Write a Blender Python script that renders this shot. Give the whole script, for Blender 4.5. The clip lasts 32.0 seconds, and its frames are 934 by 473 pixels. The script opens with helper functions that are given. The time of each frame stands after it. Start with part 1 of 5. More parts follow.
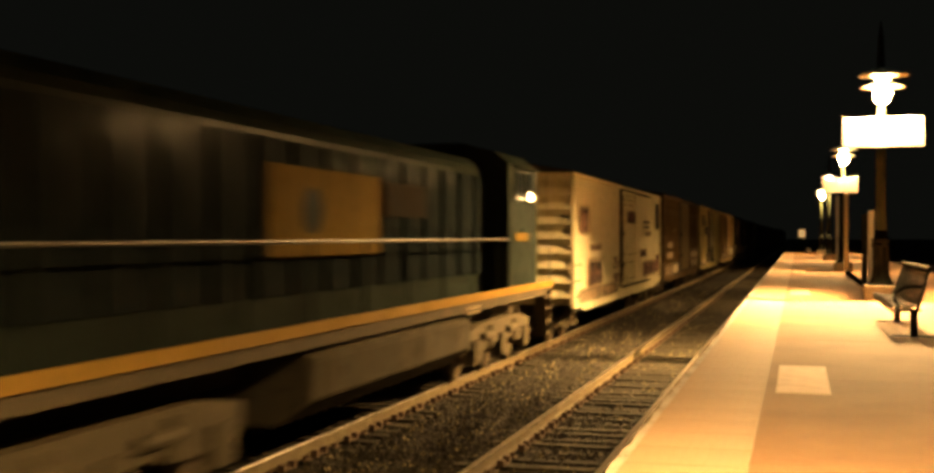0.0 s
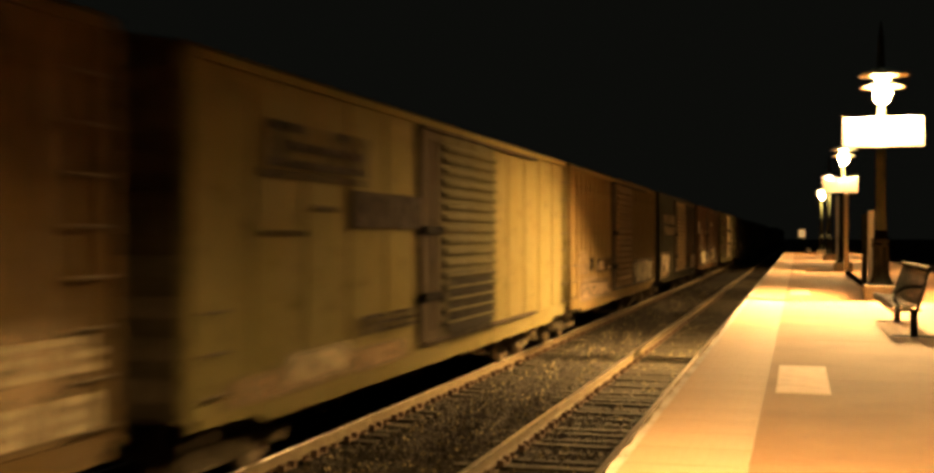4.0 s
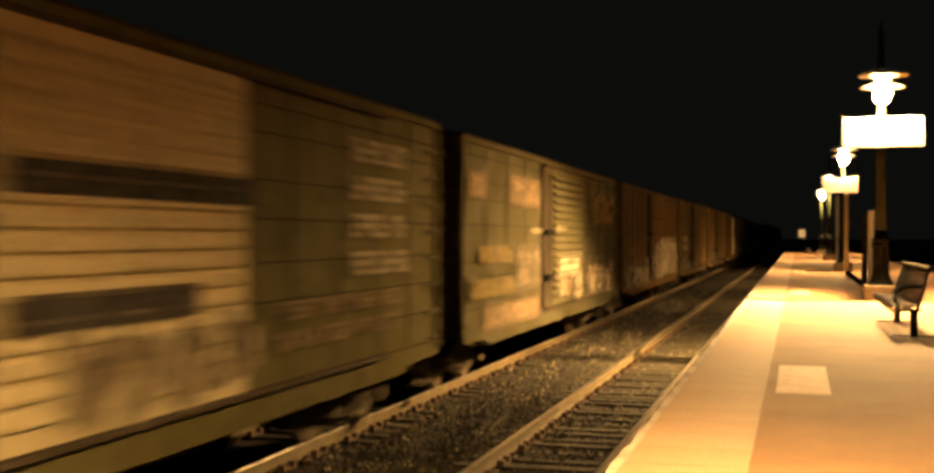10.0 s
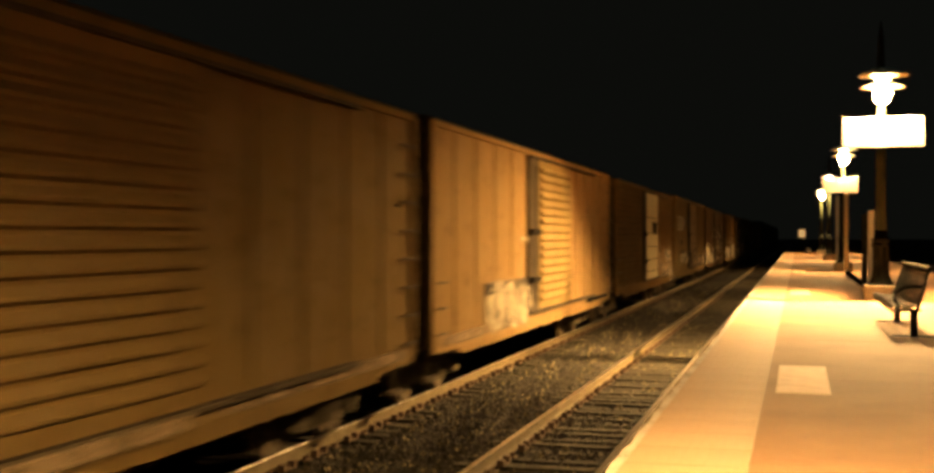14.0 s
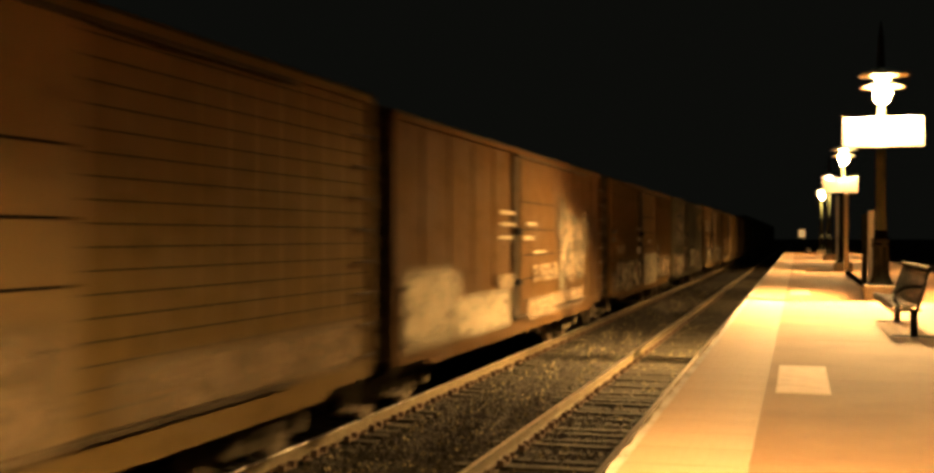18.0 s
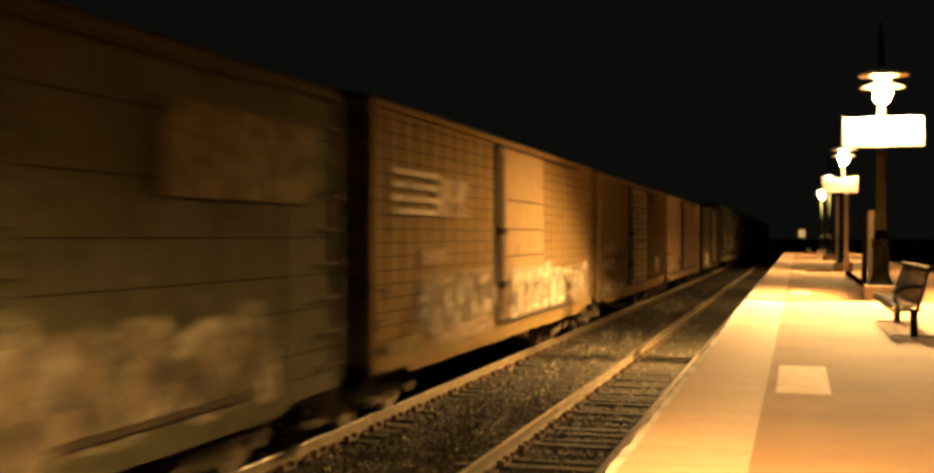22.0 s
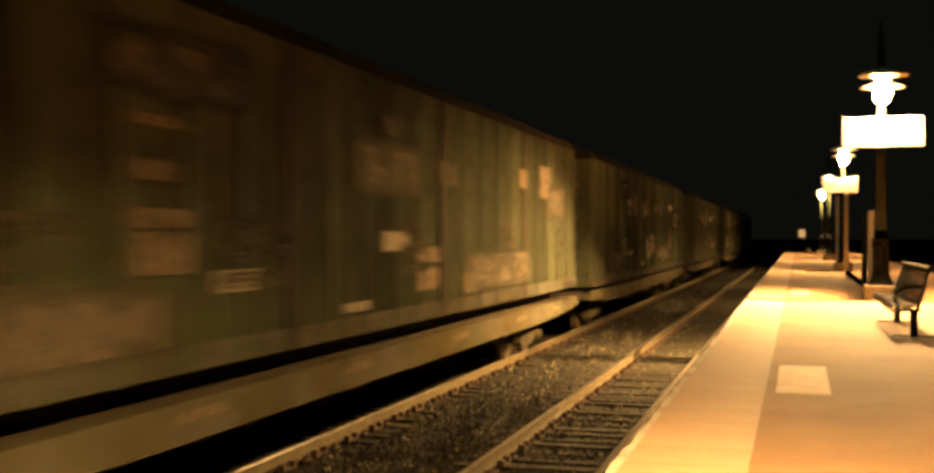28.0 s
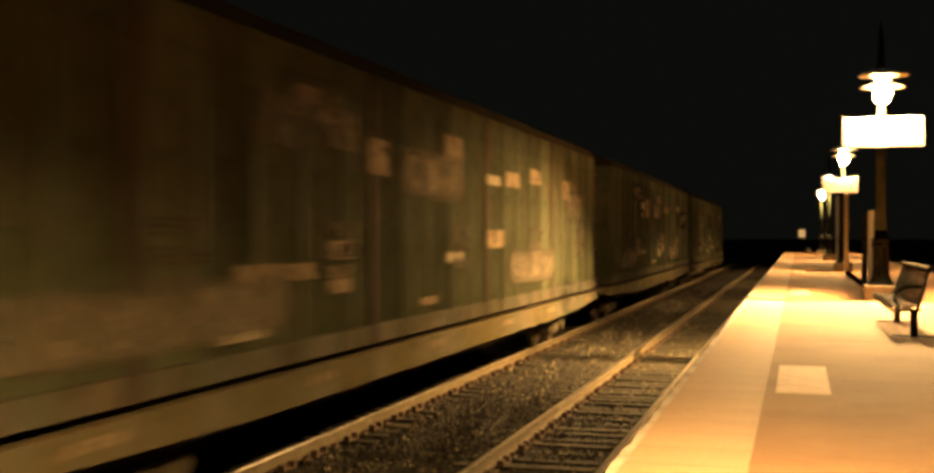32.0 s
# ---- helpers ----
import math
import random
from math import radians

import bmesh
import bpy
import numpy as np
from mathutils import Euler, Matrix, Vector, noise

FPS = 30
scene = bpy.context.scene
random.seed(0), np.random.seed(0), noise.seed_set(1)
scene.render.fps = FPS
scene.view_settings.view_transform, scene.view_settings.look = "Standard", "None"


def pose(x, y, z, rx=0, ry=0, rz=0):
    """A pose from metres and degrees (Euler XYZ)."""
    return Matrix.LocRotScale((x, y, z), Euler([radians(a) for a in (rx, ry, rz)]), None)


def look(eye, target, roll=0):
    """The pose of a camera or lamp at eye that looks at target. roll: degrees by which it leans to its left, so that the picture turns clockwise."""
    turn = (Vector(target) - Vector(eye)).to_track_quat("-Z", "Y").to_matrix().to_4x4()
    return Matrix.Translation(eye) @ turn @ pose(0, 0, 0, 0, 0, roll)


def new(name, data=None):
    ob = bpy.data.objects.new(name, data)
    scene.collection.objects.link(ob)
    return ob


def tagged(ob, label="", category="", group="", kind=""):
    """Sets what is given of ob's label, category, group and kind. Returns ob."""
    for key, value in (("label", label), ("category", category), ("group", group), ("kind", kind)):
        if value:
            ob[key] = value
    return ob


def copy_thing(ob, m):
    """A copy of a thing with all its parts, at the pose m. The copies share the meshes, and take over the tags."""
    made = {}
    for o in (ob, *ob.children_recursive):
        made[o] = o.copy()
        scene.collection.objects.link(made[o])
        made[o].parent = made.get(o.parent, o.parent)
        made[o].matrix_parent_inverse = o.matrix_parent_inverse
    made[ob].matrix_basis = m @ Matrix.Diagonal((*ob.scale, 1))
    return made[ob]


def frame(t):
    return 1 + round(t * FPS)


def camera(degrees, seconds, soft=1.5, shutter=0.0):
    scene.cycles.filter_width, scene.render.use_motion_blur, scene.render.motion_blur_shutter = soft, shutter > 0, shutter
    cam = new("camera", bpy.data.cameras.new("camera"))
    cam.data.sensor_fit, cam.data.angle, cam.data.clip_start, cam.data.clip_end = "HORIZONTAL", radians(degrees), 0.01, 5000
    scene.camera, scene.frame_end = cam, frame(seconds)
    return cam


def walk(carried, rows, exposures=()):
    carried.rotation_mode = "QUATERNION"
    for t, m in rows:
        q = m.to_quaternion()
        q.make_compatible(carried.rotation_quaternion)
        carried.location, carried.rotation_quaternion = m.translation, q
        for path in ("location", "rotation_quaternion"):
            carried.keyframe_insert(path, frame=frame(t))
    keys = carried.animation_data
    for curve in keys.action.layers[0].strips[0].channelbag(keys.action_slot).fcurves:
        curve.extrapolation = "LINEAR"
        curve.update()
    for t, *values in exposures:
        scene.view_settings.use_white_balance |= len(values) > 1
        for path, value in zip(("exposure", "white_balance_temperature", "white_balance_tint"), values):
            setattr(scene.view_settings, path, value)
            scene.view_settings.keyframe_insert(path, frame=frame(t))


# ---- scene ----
SHUTTER = 1.0
cam = camera(43.81, 32.0, soft=3.4, shutter=SHUTTER)
EYE = (0.0, 0.0, 2.72)
AIM = (-0.27415, 0.96169, 2.72)
walk(cam, [(0.0, look(EYE, AIM)), (32.0, look(EYE, AIM))], exposures=[(0.0, 0.0), (32.0, 0.0)])

# ---- light: a moonless night, lit by the platform lamps alone ----
night = bpy.data.worlds.new("night")
scene.world = night
night.use_nodes = True
night.node_tree.nodes["Background"].inputs[0].default_value = (0.75, 0.78, 0.62, 1)
night.node_tree.nodes["Background"].inputs[1].default_value = 0.0049
LAMP_GLOW = 6900.0
LAMP_COLOUR = (1.0, 0.58, 0.205, 1)

# ---- plan, metres: x across the tracks, y along them, z up from the rail tops ----
PLAT_Z = 1.28
PLAT_L, PLAT_R = -1.16, 5.02
PLAT_END = 118.0
TRAIN_X = -7.02
NEAR_X = -2.975
GAUGE = 0.754
LAMP_YS = (-18.0, 4.7, 27.5, 50.2, 73.0, 95.8)
LAMP_X = 1.78


# ---- materials ----
def nodes_of(name):
    m = bpy.data.materials.new(name)
    m.use_nodes = True
    return m, m.node_tree.nodes, m.node_tree.links, m.node_tree.nodes["Principled BSDF"]


def rgba(c):
    return (c[0], c[1], c[2], 1)


def noise_fac(n, l, scale, detail=5, lo=0.35, hi=0.65, stretch=None, rough=0.6):
    tc = n.new("ShaderNodeTexCoord")
    src = tc.outputs["Object"]
    if stretch:
        mp = n.new("ShaderNodeMapping")
        mp.inputs["Scale"].default_value = stretch
        l.new(src, mp.inputs["Vector"])
        src = mp.outputs["Vector"]
    t = n.new("ShaderNodeTexNoise")
    t.inputs["Scale"].default_value = scale
    t.inputs["Detail"].default_value = detail
    t.inputs["Roughness"].default_value = rough
    l.new(src, t.inputs["Vector"])
    mr = n.new("ShaderNodeMapRange")
    mr.inputs["From Min"].default_value = lo
    mr.inputs["From Max"].default_value = hi
    l.new(t.outputs["Fac"], mr.inputs["Value"])
    return mr.outputs["Result"]


def mix(n, l, fac, a, b):
    m = n.new("ShaderNodeMix")
    m.data_type = "RGBA"
    l.new(fac, m.inputs["Factor"])
    for key, v in (("A", a), ("B", b)):
        s = [i for i in m.inputs if i.name == key and i.type == "RGBA"][0]
        if isinstance(v, tuple):
            s.default_value = rgba(v)
        else:
            l.new(v, s)
    return [o for o in m.outputs if o.type == "RGBA"][0]


def bump(n, l, p, fac, strength, dist):
    b = n.new("ShaderNodeBump")
    b.inputs["Strength"].default_value = strength
    b.inputs["Distance"].default_value = dist
    l.new(fac, b.inputs["Height"])
    l.new(b.outputs["Normal"], p.inputs["Normal"])


def surface(name, a, b, c=None, fine=30, coarse=1.5, rough=0.8, metal=0.0, bumps=0.3, dist=0.005, stretch=None, spec=0.15):
    """Two-scale worn surface: a with grains of b, and stains of c."""
    m, n, l, p = nodes_of(name)
    f = noise_fac(n, l, fine, 6, 0.3, 0.7)
    col = mix(n, l, f, a, b)
    if c:
        col = mix(n, l, noise_fac(n, l, coarse, 6, 0.45, 0.72, stretch), col, c)
    l.new(col, p.inputs["Base Color"])
    p.inputs["Roughness"].default_value = rough
    p.inputs["Metallic"].default_value = metal
    p.inputs["Specular IOR Level"].default_value = spec
    if bumps:
        bump(n, l, p, f, bumps, dist)
    return m


def paint(name, a, dirt=(0.06, 0.042, 0.027), fade=0.25, rough=0.85, spec=0.012):
    """Weathered car paint: faded patches, rust blooms, streaks running down."""
    m, n, l, p = nodes_of(name)
    pale = tuple(v + (0.28 - v) * fade for v in a)
    dark = tuple(v * 0.62 for v in a)
    col = mix(n, l, noise_fac(n, l, 0.9, 6, 0.35, 0.68), a, pale)
    col = mix(n, l, noise_fac(n, l, 1.0, 7, 0.5, 0.74, (7, 7, 0.55)), col, dirt)
    col = mix(n, l, noise_fac(n, l, 3.0, 8, 0.54, 0.7), col, dark)
    l.new(col, p.inputs["Base Color"])
    r = n.new("ShaderNodeMapRange")
    r.inputs["To Min"].default_value = rough - 0.12
    r.inputs["To Max"].default_value = min(1.0, rough + 0.15)
    p.inputs["Specular IOR Level"].default_value = spec
    l.new(noise_fac(n, l, 2.0, 5, 0.3, 0.7), r.inputs["Value"])
    l.new(r.outputs["Result"], p.inputs["Roughness"])
    bump(n, l, p, noise_fac(n, l, 1.6, 3, 0.2, 0.8), 0.25, 0.02)
    return m


def glow(name, colour, strength):
    m, n, l, p = nodes_of(name)
    p.inputs["Base Color"].default_value = (0.8, 0.8, 0.8, 1)
    p.inputs["Emission Color"].default_value = colour
    p.inputs["Emission Strength"].default_value = strength
    return m


M = {}
M["concrete"] = surface("concrete", (0.230, 0.130, 0.064), (0.195, 0.111, 0.054), (0.168, 0.094, 0.046), 60, 0.8, 0.85, bumps=0.15)
M["concrete_edge"] = surface("concrete_edge", (0.46, 0.38, 0.31), (0.36, 0.29, 0.23), (0.22, 0.17, 0.13), 40, 2.0, 0.85)
M["concrete_wall"] = surface("concrete_wall", (0.17, 0.15, 0.13), (0.12, 0.11, 0.09), (0.06, 0.05, 0.04), 20, 1.0, 0.9)
M["plinth"] = surface("plinth", (0.100, 0.083, 0.058), (0.080, 0.065, 0.045), (0.055, 0.045, 0.030), 30, 3, 0.9)
M["tactile"] = surface("tactile", (0.340, 0.218, 0.130), (0.306, 0.194, 0.114), (0.280, 0.179, 0.103), 50, 1.6, 0.7, bumps=0.1)
M["hatch"] = surface("hatch", (0.546, 0.380, 0.253), (0.487, 0.336, 0.223), (0.413, 0.279, 0.185), 30, 4, 0.75)
M["joint"] = surface("joint", (0.48, 0.42, 0.34), (0.36, 0.31, 0.25), None, 30, 2, 0.9)
M["ballast"] = surface("ballast", (0.032, 0.025, 0.013), (0.011, 0.009, 0.005), (0.017, 0.014, 0.007), 22, 1.2, 0.95, bumps=1.0, dist=0.04)
M["stone"] = None
M["tie"] = surface("tie", (0.028, 0.023, 0.014), (0.015, 0.013, 0.008), (0.052, 0.043, 0.025), 18, 5.0, 0.95, bumps=0.6)
M["rail"] = surface("rail", (0.132, 0.100, 0.051), (0.096, 0.072, 0.036), (0.160, 0.124, 0.068), 40, 3, 0.7, metal=0.1)
M["rail_top"] = surface("rail_top", (0.55, 0.50, 0.44), (0.40, 0.34, 0.28), None, 20, 3, 0.3, metal=0.9, bumps=0.05)
M["spike"] = surface("spike", (0.13, 0.085, 0.05), (0.06, 0.04, 0.03), None, 60, 3, 0.75, metal=0.3)
M["iron"] = surface("iron", (0.010, 0.013, 0.009), (0.013, 0.016, 0.011), (0.017, 0.019, 0.014), 30, 4, 0.7, bumps=0.1, spec=0.0)
M["base_iron"] = surface("base_iron", (0.003, 0.0035, 0.003), (0.004, 0.005, 0.004), (0.006, 0.006, 0.005), 30, 4, 0.7, bumps=0.1, spec=0.0)
M["bench"] = surface("bench", (0.012, 0.014, 0.011), (0.018, 0.019, 0.015), None, 40, 4, 0.6, bumps=0.05, spec=0.006)
M["white"] = surface("white", (0.80, 0.79, 0.75), (0.74, 0.72, 0.68), None, 15, 2, 0.5, bumps=0.03)
M["board"] = surface("board", (0.36, 0.35, 0.33), (0.31, 0.30, 0.28), None, 15, 2, 0.5, bumps=0.03)
M["shade"] = surface("shade", (0.72, 0.70, 0.62), (0.62, 0.60, 0.52), None, 15, 2, 0.4, bumps=0.03)
M["wood"] = surface("wood", (0.80, 0.72, 0.56), (0.74, 0.65, 0.48), None, 12, 2, 0.7, stretch=(8, 8, 0.6))
M["globe"] = glow("globe", LAMP_COLOUR, LAMP_GLOW * 0.1)
M["bowl"] = glow("bowl", LAMP_COLOUR, LAMP_GLOW * 0.02)
M["bowl"].node_tree.nodes["Principled BSDF"].inputs["Alpha"].default_value = 0.15
M["lens"] = glow("lens", LAMP_COLOUR, LAMP_GLOW * 28.5)
# weaker lens for the farther lamps, so the train beyond stays dark
M["dimmed_lens"] = glow("dimmed_lens", LAMP_COLOUR, LAMP_GLOW * 5.5)
M["near_lens"] = glow("near_lens", (0.97, 0.58, 0.20, 1), LAMP_GLOW * 0.9)
M["marker_light"] = glow("marker_light", LAMP_COLOUR, 0.6)
M["under"] = surface("under", (0.072, 0.062, 0.044), (0.093, 0.076, 0.053), (0.119, 0.089, 0.056), 20, 2, 0.8, metal=0.2, spec=0.03)
M["truck"] = surface("truck", (0.092, 0.078, 0.051), (0.068, 0.056, 0.036), (0.104, 0.084, 0.053), 20, 3, 0.75, metal=0.2, spec=0.03)
M["wheel"] = surface("wheel", (0.15, 0.12, 0.08), (0.11, 0.085, 0.055), None, 20, 3, 0.55, metal=0.5, spec=0.03)
M["roof"] = surface("roof", (0.032, 0.029, 0.024), (0.022, 0.020, 0.017), (0.03, 0.022, 0.015), 20, 2, 0.85, bumps=0.1, spec=0.005)
M["galv"] = surface("galv", (0.17, 0.16, 0.14), (0.12, 0.115, 0.10), (0.09, 0.07, 0.05), 20, 2, 0.45, metal=0.6)
M["glass"] = None
m, n, l, p = nodes_of("glass")
p.inputs["Base Color"].default_value = (0.9, 0.95, 0.93, 1)
p.inputs["Transmission Weight"].default_value = 1.0
p.inputs["Roughness"].default_value = 0.03
p.inputs["IOR"].default_value = 1.1
M["glass"] = m
m, n, l, p = nodes_of("cab_glass")
p.inputs["Base Color"].default_value = (0.02, 0.025, 0.025, 1)
p.inputs["Roughness"].default_value = 0.04
p.inputs["Specular IOR Level"].default_value = 0.8
M["cab_glass"] = m
# loose stone: each island its own shade
m, n, l, p = nodes_of("stone")
g = n.new("ShaderNodeNewGeometry")
cr = n.new("ShaderNodeValToRGB")
cr.color_ramp.elements[0].color = (0.018, 0.015, 0.009, 1)
cr.color_ramp.elements[1].color = (0.26, 0.21, 0.115, 1)
mid = cr.color_ramp.elements.new(0.86)
mid.color = (0.042, 0.033, 0.017, 1)
l.new(g.outputs["Random Per Island"], cr.inputs["Fac"])
l.new(cr.outputs["Color"], p.inputs["Base Color"])
p.inputs["Roughness"].default_value = 0.9
M["stone"] = m
CAR_PAINT = {
    "rust": paint("rust", (0.091, 0.051, 0.013), (0.09, 0.05, 0.02), 0.04),
    "clay": paint("clay", (0.128, 0.082, 0.027), (0.11, 0.065, 0.025), 0.05),
    "fawn": paint("fawn", (0.189, 0.118, 0.045), (0.16, 0.10, 0.04), 0.05),
    "peach": paint("peach", (0.259, 0.164, 0.074), (0.2, 0.115, 0.05), 0.05),
    "cream": paint("cream", (0.54, 0.48, 0.30), (0.44, 0.36, 0.20), 0.1),
    "oxide": paint("oxide", (0.064, 0.033, 0.009), fade=0.05),
    "brown": paint("brown", (0.048, 0.039, 0.013), fade=0.06),
    "tan": paint("tan", (0.120, 0.087, 0.033), fade=0.1),
    "ochre": paint("ochre", (0.127, 0.106, 0.038), (0.16, 0.11, 0.045), 0.05),
    "olive": paint("olive", (0.085, 0.078, 0.036), fade=0.06),
    "slate": paint("slate", (0.065, 0.057, 0.026), (0.035, 0.03, 0.016), 0.08),
    "umber": paint("umber", (0.022, 0.020, 0.010), (0.02, 0.017, 0.01), 0.03),
    "apricot": paint("apricot", (0.168, 0.116, 0.041), (0.14, 0.085, 0.035), 0.06),
    "sand": paint("sand", (0.174, 0.117, 0.054), (0.2, 0.125, 0.05), 0.05),
    "khaki": paint("khaki", (0.084, 0.072, 0.025), fade=0.06),
    "russet": paint("russet", (0.079, 0.049, 0.015), fade=0.08),
    "gloss_navy": paint("gloss_navy", (0.0110, 0.0154, 0.0162), (0.008, 0.007, 0.006), 0.01, 0.20, 0.0011),
    "dull_yellow": paint("dull_yellow", (0.1309, 0.0847, 0.0196), (0.04, 0.03, 0.012), 0.02),
    "butter": paint("butter", (0.442, 0.357, 0.212), (0.38, 0.28, 0.15), 0.05),
    "rack": paint("rack", (0.063, 0.069, 0.034), (0.07, 0.055, 0.035), 0.15),
    "rack_band": paint("rack_band", (0.0570, 0.0525, 0.0300), (0.15, 0.09, 0.045), 0.2),
    "rack_sill": paint("rack_sill", (0.0836, 0.0693, 0.0290), (0.12, 0.07, 0.03), 0.2),
    "navy": paint("navy", (0.0180, 0.0240, 0.0196), (0.008, 0.007, 0.006), 0.01, 0.34, 0.006),
    "yellow": paint("yellow", (0.26, 0.15, 0.022), (0.15, 0.085, 0.025), 0.03, 0.75, 0.06),
    "tank": paint("tank", (0.0488, 0.0429, 0.0279), (0.10, 0.075, 0.05), 0.1),
    "chalk": paint("chalk", (0.290, 0.230, 0.135), (0.40, 0.30, 0.20), 0.1, 0.7),
    "dust": paint("dust", (0.34, 0.255, 0.162), (0.22, 0.14, 0.08), 0.1, 0.8),
    "mustard": paint("mustard", (0.432, 0.324, 0.108), (0.25, 0.18, 0.08), 0.1, 0.7),
    "ink": paint("ink", (0.03, 0.024, 0.02), (0.04, 0.03, 0.02), 0.03, 0.9, 0.05),
    "seam": paint("seam", (0.012, 0.010, 0.008), (0.015, 0.012, 0.009), 0.0, 0.95, 0.02),
    # dark paint that puts shade on car ends and door tracks; also on posts
    "grime_shade": paint("grime_shade", (0.055, 0.042, 0.026), (0.016, 0.012, 0.009), 0.02, 0.95, 0.03),
    "plum": paint("plum", (0.132, 0.072, 0.06), (0.12, 0.08, 0.05), 0.1, 0.7),
}


def varied(m, lo, hi):
    """Each object of this paint a little lighter or darker than the next."""
    n, l = m.node_tree.nodes, m.node_tree.links
    p = n["Principled BSDF"]
    src = p.inputs["Base Color"].links[0].from_socket
    info = n.new("ShaderNodeObjectInfo")
    mr = n.new("ShaderNodeMapRange")
    mr.inputs["To Min"].default_value, mr.inputs["To Max"].default_value = lo, hi
    l.new(info.outputs["Random"], mr.inputs["Value"])
    v = n.new("ShaderNodeVectorMath")
    v.operation = "SCALE"
    l.new(src, v.inputs[0])
    l.new(mr.outputs["Result"], v.inputs["Scale"])
    l.new(v.outputs["Vector"], p.inputs["Base Color"])
    return m


varied(CAR_PAINT["rack"], 0.7, 1.4)
varied(M["tie"], 0.6, 1.5)
varied(M["concrete"], 0.94, 1.06)
varied(M["tactile"], 0.95, 1.04)


def worn(m, lo, hi, scale, stretch=None):
    """Lets the surface beneath show through where the paint has worn off."""
    n, l = m.node_tree.nodes, m.node_tree.links
    p = n["Principled BSDF"]
    l.new(noise_fac(n, l, scale, 7, lo, hi, stretch, 0.7), p.inputs["Alpha"])
    return m


for key, base in (("chalk", (0.36, 0.30, 0.20)), ("faint", (0.11, 0.09, 0.055)), ("dust", (0.23, 0.17, 0.10)), ("mustard", (0.16, 0.12, 0.045)), ("ink", (0.045, 0.036, 0.03)), ("plum", (0.17, 0.09, 0.07))):
    CAR_PAINT["spray_" + key] = worn(paint("spray_" + key, base, tuple(v * 0.6 for v in base), 0.1, 0.9), 0.36, 0.60, 2.2)
    CAR_PAINT["letter_" + key] = worn(paint("letter_" + key, base, tuple(v * 0.6 for v in base), 0.1, 0.9), 0.26, 0.55, 6.0, (1, 1, 0.5))


def film(name, base, strength):
    """A soft cloud of sprayed or settled paint that thins out towards its rim."""
    m = paint(name, base, tuple(v * 0.65 for v in base), 0.1, 0.95)
    n, l = m.node_tree.nodes, m.node_tree.links
    tc = n.new("ShaderNodeTexCoord")
    sep = n.new("ShaderNodeSeparateXYZ")
    l.new(tc.outputs["Generated"], sep.inputs["Vector"])
    value = noise_fac(n, l, 1.7, 7, 0.24, 0.56, (1, 1, 1.6), 0.7)
    for axis, soft in (("Y", 0.16), ("Z", 0.30)):
        a = n.new("ShaderNodeMath")
        a.operation = "PINGPONG"
        a.inputs[1].default_value = 0.5
        l.new(sep.outputs[axis], a.inputs[0])
        r = n.new("ShaderNodeMapRange")
        r.interpolation_type = "SMOOTHSTEP"
        r.inputs["From Max"].default_value = soft
        l.new(a.outputs[0], r.inputs["Value"])
        q = n.new("ShaderNodeMath")
        q.operation = "MULTIPLY"
        l.new(value, q.inputs[0])
        l.new(r.outputs["Result"], q.inputs[1])
        value = q.outputs[0]
    q = n.new("ShaderNodeMath")
    q.operation = "MULTIPLY"
    q.inputs[1].default_value = strength
    l.new(value, q.inputs[0])
    l.new(q.outputs[0], n["Principled BSDF"].inputs["Alpha"])
    return m


for key, base, strength in (("chalk", (0.38, 0.315, 0.205), 0.95), ("dust", (0.25, 0.175, 0.10), 0.8), ("faint", (0.15, 0.12, 0.075), 0.9), ("mustard", (0.13, 0.10, 0.04), 0.8), ("ink", (0.02, 0.017, 0.013), 0.9), ("plum", (0.17, 0.09, 0.06), 0.8), ("rust", (0.10, 0.055, 0.018), 0.7)):
    CAR_PAINT["film_" + key] = film("film_" + key, base, strength)


# ---- mesh helpers ----
def box(bm, x0, x1, y0, y1, z0, z1):
    v = [bm.verts.new((x, y, z)) for z in (z0, z1) for x, y in ((x0, y0), (x1, y0), (x1, y1), (x0, y1))]
    for f in ((3, 2, 1, 0), (4, 5, 6, 7), (0, 1, 5, 4), (1, 2, 6, 5), (2, 3, 7, 6), (3, 0, 4, 7)):
        bm.faces.new([v[i] for i in f])


def rod(bm, a, b, r, seg=8, r2=None):
    a, b = Vector(a), Vector(b)
    d = (b - a).normalized()
    u = d.orthogonal().normalized()
    w = d.cross(u)
    r2 = r if r2 is None else r2
    ring = []
    for p, q in ((a, r), (b, r2)):
        ring.append([bm.verts.new(p + (u * math.cos(6.28319 * k / seg) + w * math.sin(6.28319 * k / seg)) * q) for k in range(seg)])
    for k in range(seg):
        bm.faces.new((ring[0][k], ring[0][(k + 1) % seg], ring[1][(k + 1) % seg], ring[1][k]))
    bm.faces.new(ring[0][::-1])
    bm.faces.new(ring[1])


def lathe(bm, prof, seg=20, cx=0, cy=0):
    """A turned body from (radius, height) pairs."""
    rings = [[bm.verts.new((cx + r * math.cos(6.28319 * k / seg), cy + r * math.sin(6.28319 * k / seg), z)) for k in range(seg)] for r, z in prof]
    for a, b in zip(rings, rings[1:]):
        for k in range(seg):
            bm.faces.new((a[k], a[(k + 1) % seg], b[(k + 1) % seg], b[k]))
    bm.faces.new(rings[0][::-1])
    bm.faces.new(rings[-1])


